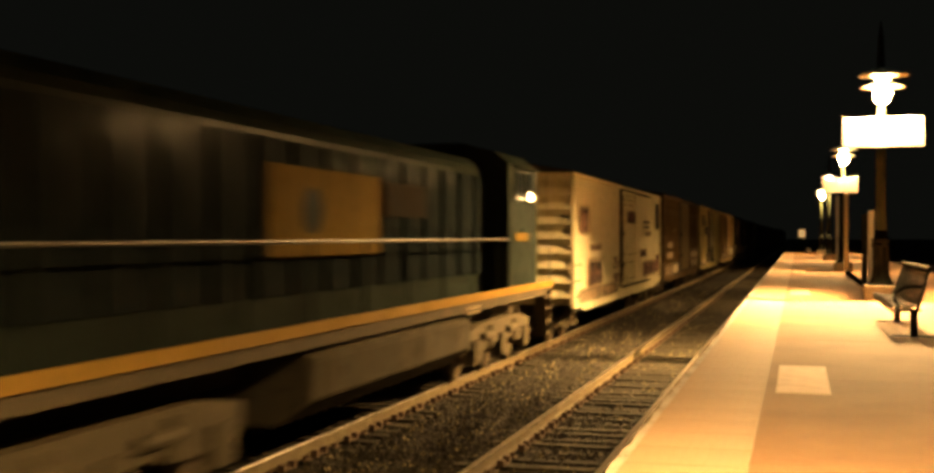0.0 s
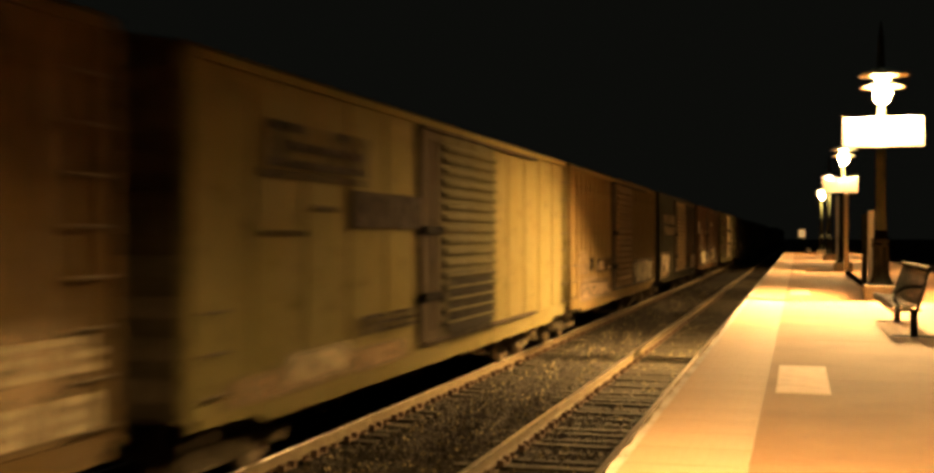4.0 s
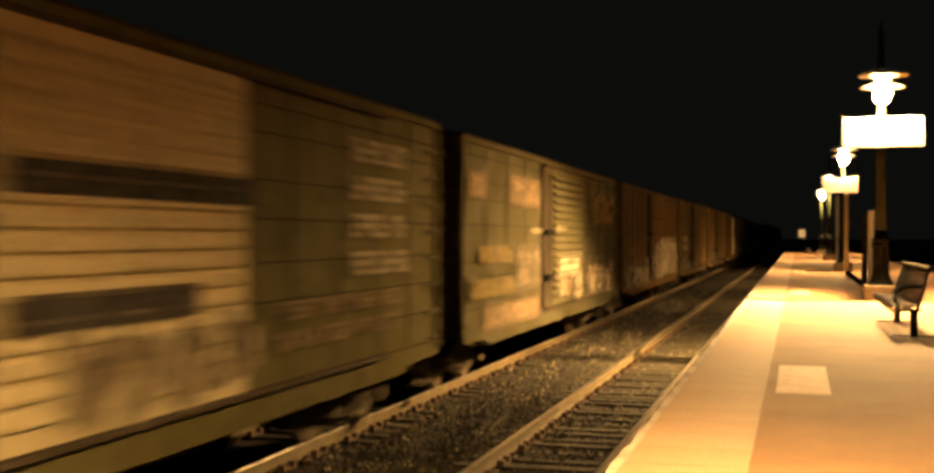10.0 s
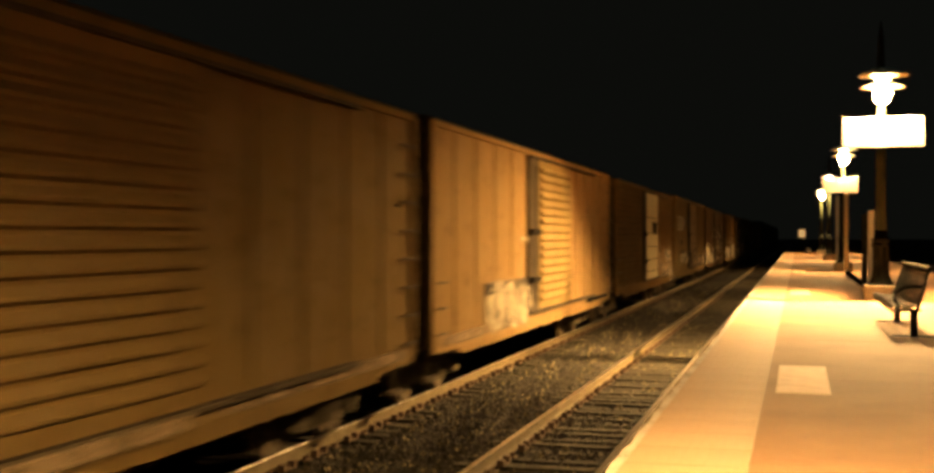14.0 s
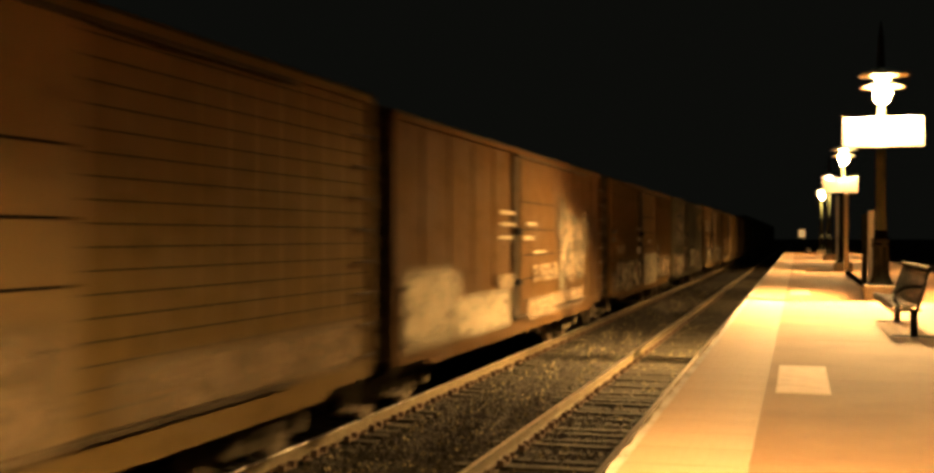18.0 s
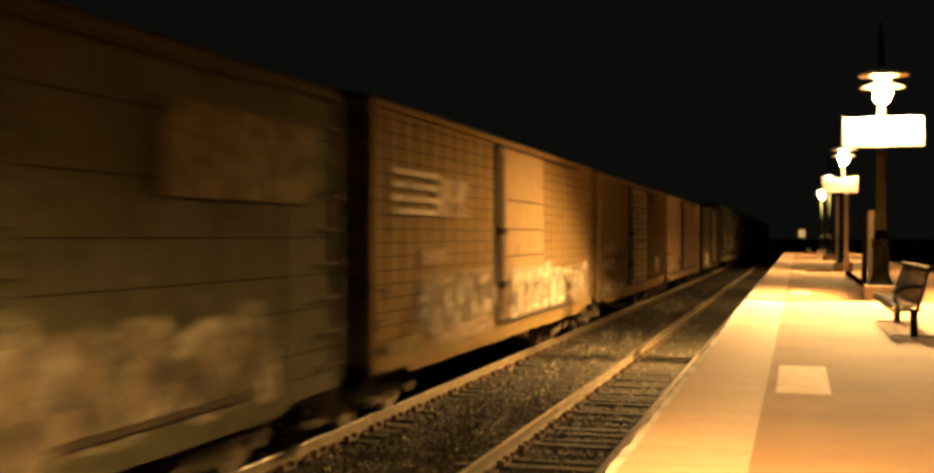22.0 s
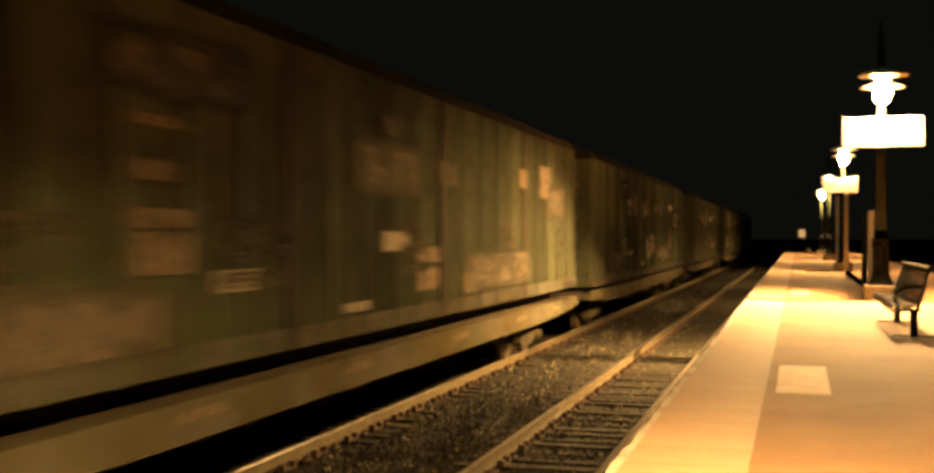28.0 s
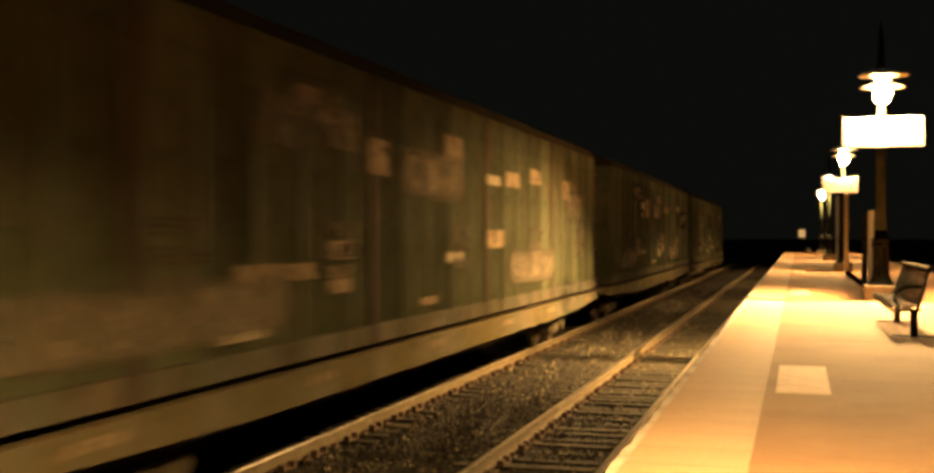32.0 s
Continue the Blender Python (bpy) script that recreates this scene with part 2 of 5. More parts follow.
def extrude(bm, poly, x0, x1):
    """A (y, z) outline pushed from x0 to x1."""
    a = [bm.verts.new((x0, y, z)) for y, z in poly]
    b = [bm.verts.new((x1, y, z)) for y, z in poly]
    k = len(poly)
    for i in range(k):
        bm.faces.new((a[i], a[(i + 1) % k], b[(i + 1) % k], b[i]))
    bm.faces.new(a[::-1])
    bm.faces.new(b)


def along(bm, poly, y0, y1):
    """An (x, z) outline pushed from y0 to y1."""
    a = [bm.verts.new((x, y0, z)) for x, z in poly]
    b = [bm.verts.new((x, y1, z)) for x, z in poly]
    k = len(poly)
    for i in range(k):
        bm.faces.new((a[i], a[(i + 1) % k], b[(i + 1) % k], b[i]))
    bm.faces.new(a[::-1])
    bm.faces.new(b)


def mesh_of(name, bm, material, bevel=0.0, smooth=False):
    if bevel:
        bmesh.ops.bevel(bm, geom=bm.edges[:], offset=bevel, segments=1, affect="EDGES", clamp_overlap=True)
    bmesh.ops.recalc_face_normals(bm, faces=bm.faces[:])
    me = bpy.data.meshes.new(name)
    bm.to_mesh(me)
    bm.free()
    me.materials.append(material)
    if smooth:
        me.polygons.foreach_set("use_smooth", [True] * len(me.polygons))
    return me


def part(name, bm, material, parent, label="", bevel=0.0, smooth=False, at=None):
    ob = new(name, mesh_of(name, bm, material, bevel, smooth) if isinstance(bm, bmesh.types.BMesh) else bm)
    ob.parent = parent
    if at is not None:
        ob.location = at
    if label:
        ob["label"] = label
    return ob


def thing(name, label, category, group="", at=(0, 0, 0), kind=""):
    ob = new(name)
    ob.location = at
    return tagged(ob, label, category, group, kind)


# ---- ground and tracks ----
def solid(name, bm, material, label, category, kind="structure", bevel=0.0):
    ob = new(name, mesh_of(name, bm, material, bevel))
    return tagged(ob, label, category, kind=kind)


bm = bmesh.new()
xs = [-900, -60, -14, -9.3, -8.6, -5.4, -5.0, -4.6, -1.2, 6, 14, 60, 900]
zs = [-0.9, -0.9, -0.9, -0.75, -0.24, -0.235, -0.24, -0.235, -0.235, -0.9, -0.9, -0.9, -0.9]
ys = [-300, -30, 0, 30, 60, 120, 300, 1500]
grid = [[bm.verts.new((x, y, z)) for x, z in zip(xs, zs)] for y in ys]
for r0, r1 in zip(grid, grid[1:]):
    for k in range(len(xs) - 1):
        bm.faces.new((r0[k], r0[k + 1], r1[k + 1], r1[k]))
solid("ground", bm, M["ballast"], "dark crushed stone ballast and bare soil under the tracks", "ground")


def rail_profile(x):
    return [(x - 0.07, -0.175), (x + 0.07, -0.175), (x + 0.07, -0.160), (x + 0.012, -0.145), (x + 0.010, -0.045),
            (x + 0.036, -0.038), (x + 0.036, -0.006), (x - 0.036, -0.006), (x - 0.036, -0.038), (x - 0.010, -0.045), (x - 0.012, -0.145), (x - 0.07, -0.160)]


TRACKS = {}
for cx, name in ((TRAIN_X, "far"), (NEAR_X, "near")):
    track = thing("railway_track", "rusty steel rails on weathered timber ties in crushed stone", "railway track", "tracks along the platform", (cx, 0, 0), "structure")
    TRACKS[name] = track
    for sx in (-GAUGE, GAUGE):
        bm = bmesh.new()
        along(bm, rail_profile(0), -60, 400)
        rail = part("rail", bm, M["rail"], track, "rust-brown steel rail", at=(sx, 0, 0))
        bm = bmesh.new()
        along(bm, [(-0.033, -0.007), (0.033, -0.007), (0.030, 0.0), (-0.030, 0.0)], -60, 400)
        part("running_surface", bm, M["rail_top"], rail, "worn bright rail head")

# ---- platform ----
platform = thing("platform", "high concrete station platform with a yellow tactile edge", "platform", "", (0, 0, PLAT_Z), "structure")
bm = bmesh.new()
box(bm, PLAT_L + 0.10, PLAT_R - 0.1, -40, PLAT_END - 0.1, -2.3, -0.16)
part("platform_wall", bm, M["concrete_wall"], platform, "dark concrete platform wall")
SLAB = 4.6
EDGE_RND = random.Random(8)
y = -38.4
while y < PLAT_END - 0.2:
    L = min(SLAB, PLAT_END - y)
    bm = bmesh.new()
    box(bm, -0.296, PLAT_R, y + 0.006, y + L - 0.006, -0.159, 0.0)
    part("slab", bm, M["concrete"], platform)
    bm = bmesh.new()
    cut = 18
    lefts = [max(0.0, EDGE_RND.gauss(0.004, 0.008)) for _ in range(cut + 1)]
    rows = []
    for i in range(cut + 1):
        yy = y + 0.005 + (L - 0.01) * i / cut
        xl = PLAT_L + lefts[i]
        rows.append([bm.verts.new(p) for p in ((xl + 0.008, yy, -0.159), (xl, yy, -0.02 - lefts[i]), (xl + 0.012 + lefts[i], yy, 0.0), (PLAT_L + 0.09, yy, 0.0), (PLAT_L + 0.09, yy, -0.159))])
    for a, b in zip(rows, rows[1:]):
        for i in range(5):
            bm.faces.new((a[i], a[(i + 1) % 5], b[(i + 1) % 5], b[i]))
    bm.faces.new(rows[0][::-1])
    bm.faces.new(rows[-1])
    part("edge_stone", bm, M["concrete_edge"], platform, "chipped pale concrete edge")
    y += SLAB
bm = bmesh.new()
box(bm, -0.300, PLAT_R - 0.02, -38, PLAT_END - 0.2, -0.158, -0.012)
part("joint_filler", bm, M["joint"], platform)

# yellow tactile tiles with rows of truncated domes
TX0, TX1 = PLAT_L + 0.094, -0.30
TW = TX1 - TX0
def tile_mesh(domes):
    bm = bmesh.new()
    box(bm, 0, TW, 0.003, 0.617, -0.158, 0.003)
    if domes:
        for i in range(10):
            for j in range(10):
                cx, cy = 0.03 + (TW - 0.06) * i / 9, 0.035 + 0.061 * j
                lo = [bm.verts.new((cx + 0.013 * math.cos(a * 1.0472), cy + 0.013 * math.sin(a * 1.0472), 0.0031)) for a in range(6)]
                hi = [bm.verts.new((cx + 0.008 * math.cos(a * 1.0472), cy + 0.008 * math.sin(a * 1.0472), 0.0041)) for a in range(6)]
                for a in range(6):
                    bm.faces.new((lo[a], lo[(a + 1) % 6], hi[(a + 1) % 6], hi[a]))
                bm.faces.new(hi)
    return mesh_of("tactile_tile", bm, M["tactile"])
tile_a, tile_b = tile_mesh(True), tile_mesh(False)
for k in range(250):
    y = -36.0 + 0.62 * k
    if y > PLAT_END - 0.7:
        break
    part("tactile_tile", tile_a if 0 < y < 45 else tile_b, None, platform, at=(TX0, y, 0))

# pale inspection covers let into the platform
for yy in (11.05, 29.9, 48.6):
    bm = bmesh.new()
    box(bm, -0.20, 0.29, yy, yy + 2.35, -0.01, 0.005)
    hatch = thing("floor_hatch", "pale rectangular cover let into the platform", "floor cover", "covers in the platform", (0, 0, PLAT_Z))
    part("cover", bm, M["hatch"], hatch, bevel=0.003)


# ---- lamps with station signs ----
def rim(centre, before, after, depth):
    """A rim added round the lens, deeper towards the tracks, to keep its light low."""
    bm = bmesh.new()
    turns = [k * math.pi / 18 for k in range(36)]
    deep = [depth * math.exp(-(((a - centre) / (before if a < centre else after)) ** 2)) for a in turns]
    rings = [[bm.verts.new((r * math.cos(a), -0.5 + r * math.sin(a), 4.53 if edge else 4.504 - d)) for a, d in zip(turns, deep)] for r, edge in ((0.205, 1), (0.20, 0), (0.192, 0), (0.196, 1))]
    for a, b in zip(rings, rings[1:] + rings[:1]):
        for k in range(36):
            bm.faces.new((a[k], a[(k + 1) % 36], b[(k + 1) % 36], b[k]))
    return bm


def lamp_post():
    post = thing("platform_lamp", "dark green cast-iron platform lamp with tiered shades, lit", "street lamp", "lamps along the platform", (LAMP_X, LAMP_YS[2], PLAT_Z))
    bm = bmesh.new()
    box(bm, -0.37, 0.37, -0.37, 0.37, 0.0, 0.36)
    part("plinth", bm, M["plinth"], post, "square concrete plinth", bevel=0.02)
    bm = bmesh.new()
    lathe(bm, [(0.28, 0.361), (0.28, 0.43), (0.24, 0.45), (0.215, 0.52), (0.19, 0.58), (0.18, 0.70), (0.175, 1.20), (0.21, 1.22), (0.21, 1.26), (0.18, 1.28),
               (0.18, 1.33), (0.21, 1.35), (0.21, 1.39), (0.15, 1.40), (0.125, 1.58)], 16)
    part("fluted_base", bm, M["base_iron"], post, "turned cast-iron base", smooth=True)
    bm = bmesh.new()
    lathe(bm, [(0.12, 1.57), (0.105, 3.0), (0.085, 5.3), (0.06, 5.9), (0.03, 6.1), (0.012, 6.25)], 16)
    part("pole", bm, M["iron"], post, smooth=True)
    bm = bmesh.new()
    pts = [Vector((0, -0.02, 5.50)), Vector((0, -0.22, 5.66)), Vector((0, -0.42, 5.60)), Vector((0, -0.5, 5.42)), Vector((0, -0.5, 5.1))]
    for a, b in zip(pts, pts[1:]):
        rod(bm, a, b, 0.03, 8)
    part("arm", bm, M["iron"], post, "curved arm")
    bm = bmesh.new()
    lathe(bm, [(0.53, 4.96), (0.53, 4.975), (0.34, 5.05), (0.16, 5.10), (0.05, 5.14)], 24, 0, -0.5)
    part("upper_shade", bm, M["shade"], post, "pale flared metal shade", smooth=True)
    bm = bmesh.new()
    outer = [(0.49, 4.70), (0.49, 4.715), (0.30, 4.78), (0.22, 4.84), (0.21, 4.84), (0.29, 4.77)]
    rings = [[bm.verts.new((r * math.cos(k * 0.2618), -0.5 + r * math.sin(k * 0.2618), z)) for k in range(24)] for r, z in outer]
    for a, b in zip(rings, rings[1:] + rings[:1]):
        for k in range(24):
            bm.faces.new((a[k], a[(k + 1) % 24], b[(k + 1) % 24], b[k]))
    part("lower_shade", bm, M["shade"], post, "pale ring shade", smooth=True)
    bm = bmesh.new()
    lathe(bm, [(0.19, 4.53), (0.20, 4.545), (0.18, 4.60), (0.15, 4.70), (0.13, 4.94)], 16, 0, -0.5)
    part("globe", bm, M["globe"], post, "glowing amber globe", smooth=True)
    bm = bmesh.new()
    lathe(bm, [(0.08, 4.519), (0.08, 4.526)], 16, 0, -0.5)
    part("lens", bm, M["lens"], post, "bright flat lens")
    part("rim", rim(2.3, 0.72, 1.0, 0.088), M["iron"], post, "dark rim added to shape the lens light", smooth=True)
    bm = bmesh.new()
    outer = [(0.188, 4.484), (0.165, 4.42), (0.10, 4.375), (0.02, 4.36), (0.02, 4.367), (0.094, 4.382), (0.158, 4.426), (0.18, 4.484)]
    rings = [[bm.verts.new((r * math.cos(math.radians(k * 10 + 35)), -0.5 + r * math.sin(math.radians(k * 10 + 35)), z)) for k in range(12)] for r, z in outer]
    for a, b in zip(rings, rings[1:] + rings[:1]):
        for k in range(11):
            bm.faces.new((a[k], a[k + 1], b[k + 1], b[k]))
    part("bowl", bm, M["bowl"], post, "glowing milky bowl below the lens", smooth=True)
    return post


def sign_board(w, h):
    sign = thing("station_sign", "white station name board glaring under a platform lamp", "sign", "signs on the lamp posts")
    bm = bmesh.new()
    box(bm, -w / 2, w / 2, -0.035, 0.035, -h, h)
    part("board", bm, M["board"], sign, bevel=0.01)
    for z in (-0.2, 0.2):
        bm = bmesh.new()
        box(bm, -0.14, 0.14, 0.036, 0.37, z - 0.03, z + 0.03)
        part("bracket", bm, M["iron"], sign)
    return sign


post = lamp_post()
bm = bmesh.new()
lathe(bm, [(0.24, 4.525), (0.25, 4.529), (0.25, 4.535)], 24, 0, -0.5)
near_lens = mesh_of("flat_lens", bm, M["near_lens"])
dimmed_lens = [ob for ob in post.children if ob.name.startswith("lens")][0].data.copy()
dimmed_lens.materials[0] = M["dimmed_lens"]
far_rim = mesh_of("deep_rim", rim(3.2, 1.15, 1.15, 0.088), M["iron"])
for yy in LAMP_YS:
    if yy != LAMP_YS[2]:
        other = copy_thing(post, pose(LAMP_X, yy, PLAT_Z))
        if yy < 10:
            # lamps out of view: flat lens and closed hood added to cut their light
            bm = bmesh.new()
            outer = [(0.37, 4.36), (0.37, 4.55), (0.30, 4.64), (0.05, 4.69), (0.0, 4.69), (0.0, 4.545), (0.355, 4.545), (0.355, 4.36)]
            rings = [[bm.verts.new((max(r, 0.002) * math.cos(k * 0.2618), -0.5 + max(r, 0.002) * math.sin(k * 0.2618), z)) for k in range(24)] for r, z in outer]
            for a, b in zip(rings, rings[1:] + rings[:1]):
                for k in range(24):
                    bm.faces.new((a[k], a[(k + 1) % 24], b[(k + 1) % 24], b[k]))
            part("hood", bm, M["iron"], other, "closed hood added to keep lamp light off the train", smooth=True)
            for ob in list(other.children):
                if ob.name.startswith("lens"):
                    ob.data = near_lens
                elif ob.name.startswith(("globe", "rim", "bowl")):
                    bpy.data.objects.remove(ob)
        # farther lamps dimmed and given a deeper rim to darken the far train
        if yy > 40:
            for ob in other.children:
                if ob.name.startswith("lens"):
                    ob.data = dimmed_lens
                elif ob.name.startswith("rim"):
                    ob.data = far_rim
sign = sign_board(1.70, 0.325)
sign.location = (LAMP_X + 0.02, LAMP_YS[2] - 0.43, PLAT_Z + 3.74)
sign = sign_board(1.36, 0.30)
sign.location = (LAMP_X - 0.12, LAMP_YS[3] - 0.43, PLAT_Z + 3.52)


# ---- bench ----
def bench(at, arms, legs):
    b = thing("bench", "long black metal strap bench bolted to the platform", "bench", "", (1.60, at, PLAT_Z))
    H = 2.15
    prof = [(-0.26, 0.30), (-0.31, 0.35), (-0.33, 0.41), (-0.29, 0.45), (-0.18, 0.435), (-0.06, 0.42), (0.0, 0.44), (0.04, 0.52), (0.10, 0.70), (0.165, 0.88), (0.19, 0.955)]
    bm = bmesh.new()
    lo = [[bm.verts.new((x, y, z)) for x, z in prof] for y in (-0.035, 0.035)]
    hi = [[bm.verts.new((x + 0.008, y, z - 0.008)) for x, z in prof] for y in (-0.035, 0.035)]
    for i in range(len(prof) - 1):
        bm.faces.new((lo[0][i], lo[0][i + 1], lo[1][i + 1], lo[1][i]))
        bm.faces.new((hi[0][i], hi[1][i], hi[1][i + 1], hi[0][i + 1]))
        for k in (0, 1):
            bm.faces.new((lo[k][i], hi[k][i], hi[k][i + 1], lo[k][i + 1]))
    strap = mesh_of("strap", bm, M["bench"])
    k = 23
    for i in range(k):
        part("strap", strap, None, b, "bent steel strap" if i == 0 else "", at=(0, -H + 0.05 + (2 * H - 0.1) * i / (k - 1), 0))
    for name, x, z, r in (("top_rail", 0.195, 0.975, 0.03), ("front_rail", -0.30, 0.385, 0.02), ("seat_beam", -0.12, 0.40, 0.022)):
        bm = bmesh.new()
        rod(bm, (x, -H, z), (x, H, z), r, 10)
        part(name, bm, M["bench"], b)
    for y in legs:
        bm = bmesh.new()
        box(bm, -0.05, 0.05, y - 0.05, y + 0.05, 0.015, 0.40)
        box(bm, -0.28, 0.10, y - 0.03, y + 0.03, 0.36, 0.40)
        rod(bm, (0.05, y, 0.40), (0.20, y, 0.96), 0.026, 8)
        part("leg", bm, M["bench"], b, bevel=0.004)
        bm = bmesh.new()
        box(bm, -0.30, 0.30, y - 0.10, y + 0.10, 0.0, 0.016)
        part("foot_plate", bm, M["bench"], b)
    for y in arms:
        bm = bmesh.new()
        pts = [Vector((0.02, y, 0.45)), Vector((-0.16, y, 0.43)), Vector((-0.25, y, 0.50)), Vector((-0.25, y, 0.62)), Vector((-0.16, y, 0.70)), Vector((0.0, y, 0.72)), Vector((0.11, y, 0.71))]
        for a, c in zip(pts, pts[1:]):
            rod(bm, a, c, 0.02, 8)
        part("armrest", bm, M["bench"], b)


bench(19.75, (-1.9,), (-1.95, 1.05))


# ---- wind screen, posts, far marker ----
def wind_screen():
    w = thing("wind_screen", "low wind screen frame between a dark and a cream post", "wind screen", "", (1.78, 0, PLAT_Z))
    for y, h, m in ((34.2, 2.05, "iron"), (46.8, 3.1, "wood")):
        bm = bmesh.new()
        box(bm, -0.07, 0.07, y - 0.07, y + 0.07, 0, h)
        part("post", bm, M[m], w, bevel=0.01)
    bm = bmesh.new()
    box(bm, -0.04, 0.04, 34.27, 46.73, 0.02, 0.16)
    part("bottom_rail", bm, M["iron"], w)


wind_screen()
for x, y, h in ((2.03, 35.6, 2.2), (1.92, 62.0, 3.5)):
    s = thing("sign_post", "slim white notice post standing on the platform", "post", "notice posts", (x, y, PLAT_Z))
    bm = bmesh.new()
    box(bm, -0.085, 0.085, -0.03, 0.03, 0.06, h)
    part("panel", bm, M["white"], s, bevel=0.02)
    bm = bmesh.new()
    box(bm, -0.16, 0.16, -0.12, 0.12, 0, 0.06)
    part("foot", bm, M["iron"], s)
mk = thing("marker_post", "short post with a pale lamp box at the platform end", "post", "", (0.35, 115.5, PLAT_Z))
bm = bmesh.new()
box(bm, -0.18, 0.18, -0.15, 0.15, 0, 1.35)
part("post", bm, M["iron"], mk)
bm = bmesh.new()
box(bm, -0.30, 0.30, -0.2, 0.2, 1.35, 2.1)
part("box", bm, M["marker_light"], mk, "dimly lit lamp box", bevel=0.08)


block = thing("edge_block", "small white painted block at the platform end", "block", "", (0.97, 113.0, PLAT_Z))
bm = bmesh.new()
box(bm, -0.2, 0.2, -0.15, 0.15, 0, 0.4)
part("body", bm, M["white"], block, bevel=0.06)


# ---- the train ----
def travelled(t):
    """How far the train has come after t seconds."""
    return 14.290 * t + 0.00114 * t * t - 0.000308 * t * t * t


MOVING = []
WHEELSETS = []
SIDE = 1.60


def wheelset_mesh(r):
    bm = bmesh.new()
    rod(bm, (-1.05, 0, 0), (1.05, 0, 0), 0.075, 10)
    for s in (-1, 1):
        x = s * 0.754
        rod(bm, (x - 0.06, 0, 0), (x + 0.06, 0, 0), r, 24)
        rod(bm, (x - s * 0.08, 0, 0), (x - s * 0.055, 0, 0), r + 0.026, 24)
        for k in range(6):
            a = k * 1.0472
            rod(bm, (x + s * 0.055, 0.24 * math.cos(a), 0.24 * math.sin(a)), (x + s * 0.075, 0.24 * math.cos(a), 0.24 * math.sin(a)), 0.05, 6)
    return mesh_of("wheelset", bm, M["wheel"])


def truck_mesh(wb):
    bm = bmesh.new()
    h = wb / 2
    for s in (-1, 1):
        out = [(-h - 0.22, 0.36), (-h - 0.22, 0.62), (-h + 0.15, 0.66), (-0.45, 0.80), (0.45, 0.80), (h - 0.15, 0.66), (h + 0.22, 0.62), (h + 0.22, 0.36),
               (h - 0.2, 0.36), (h - 0.3, 0.50), (0.42, 0.26), (-0.42, 0.26), (-h + 0.3, 0.50), (-h + 0.2, 0.36)]
        extrude(bm, out, s * 0.98 - 0.08, s * 0.98 + 0.08)
        for y in (-0.24, -0.08, 0.08, 0.24):
            rod(bm, (s * 1.07, y, 0.31), (s * 1.07, y, 0.55), 0.07, 8)
        for y in (-h, h):
            rod(bm, (s * 1.02, y, 0.43), (s * 1.16, y, 0.43), 0.12, 10)
    box(bm, -1.0, 1.0, -0.22, 0.22, 0.42, 0.78)
    return mesh_of("truck", bm, M["truck"])


WHEEL_R = 0.42
WHEELSET = wheelset_mesh(WHEEL_R)
TRUCK = truck_mesh(1.78)


def add_truck(car, y, wb=1.78, truck=None, axles=2):
    t = part("truck", truck or TRUCK, None, car, "grimy cast-steel wheel truck", at=(0, y, 0))
    for k in range(axles):
        w = new("wheelset", WHEELSET)
        w.parent = t
        w.matrix_parent_inverse = Matrix.Translation((0, wb * (k / (axles - 1) - 0.5), WHEEL_R))
        WHEELSETS.append(w)


def coupler_mesh():
    bm = bmesh.new()
    box(bm, -0.09, 0.09, 0, 0.75, 0.80, 0.98)
    box(bm, -0.17, 0.13, 0.62, 0.88, 0.76, 1.02)
    rod(bm, (0.30, 0.0, 0.85), (0.22, 0.55, 0.45), 0.03, 6)
    return mesh_of("coupler", bm, M["under"], 0.01)


COUPLER = coupler_mesh()


def rung_mesh(w):
    bm = bmesh.new()
    for a, b in (((0, -w, 0), (0.07, -w, 0)), ((0.07, -w, 0), (0.07, w, 0)), ((0.07, w, 0), (0, w, 0))):
        rod(bm, a, b, 0.016, 6)
    return mesh_of("grab_iron", bm, M["under"])


RUNG = rung_mesh(0.21)


DOOR_FACE = 0.085


def pieces(u0, u1, door):
    """Splits a painted stretch where it runs onto the door, which stands proud."""
    out = []
    for a, b, dx in ((u0, min(u1, door[0] - 0.03), 0.0), (max(u0, door[1] - 0.05), min(u1, door[2] + 0.05), DOOR_FACE), (max(u0, door[2] + 0.07), u1, 0.0)):
        if b - a > 0.05:
            out.append((a, b, dx))
    return out


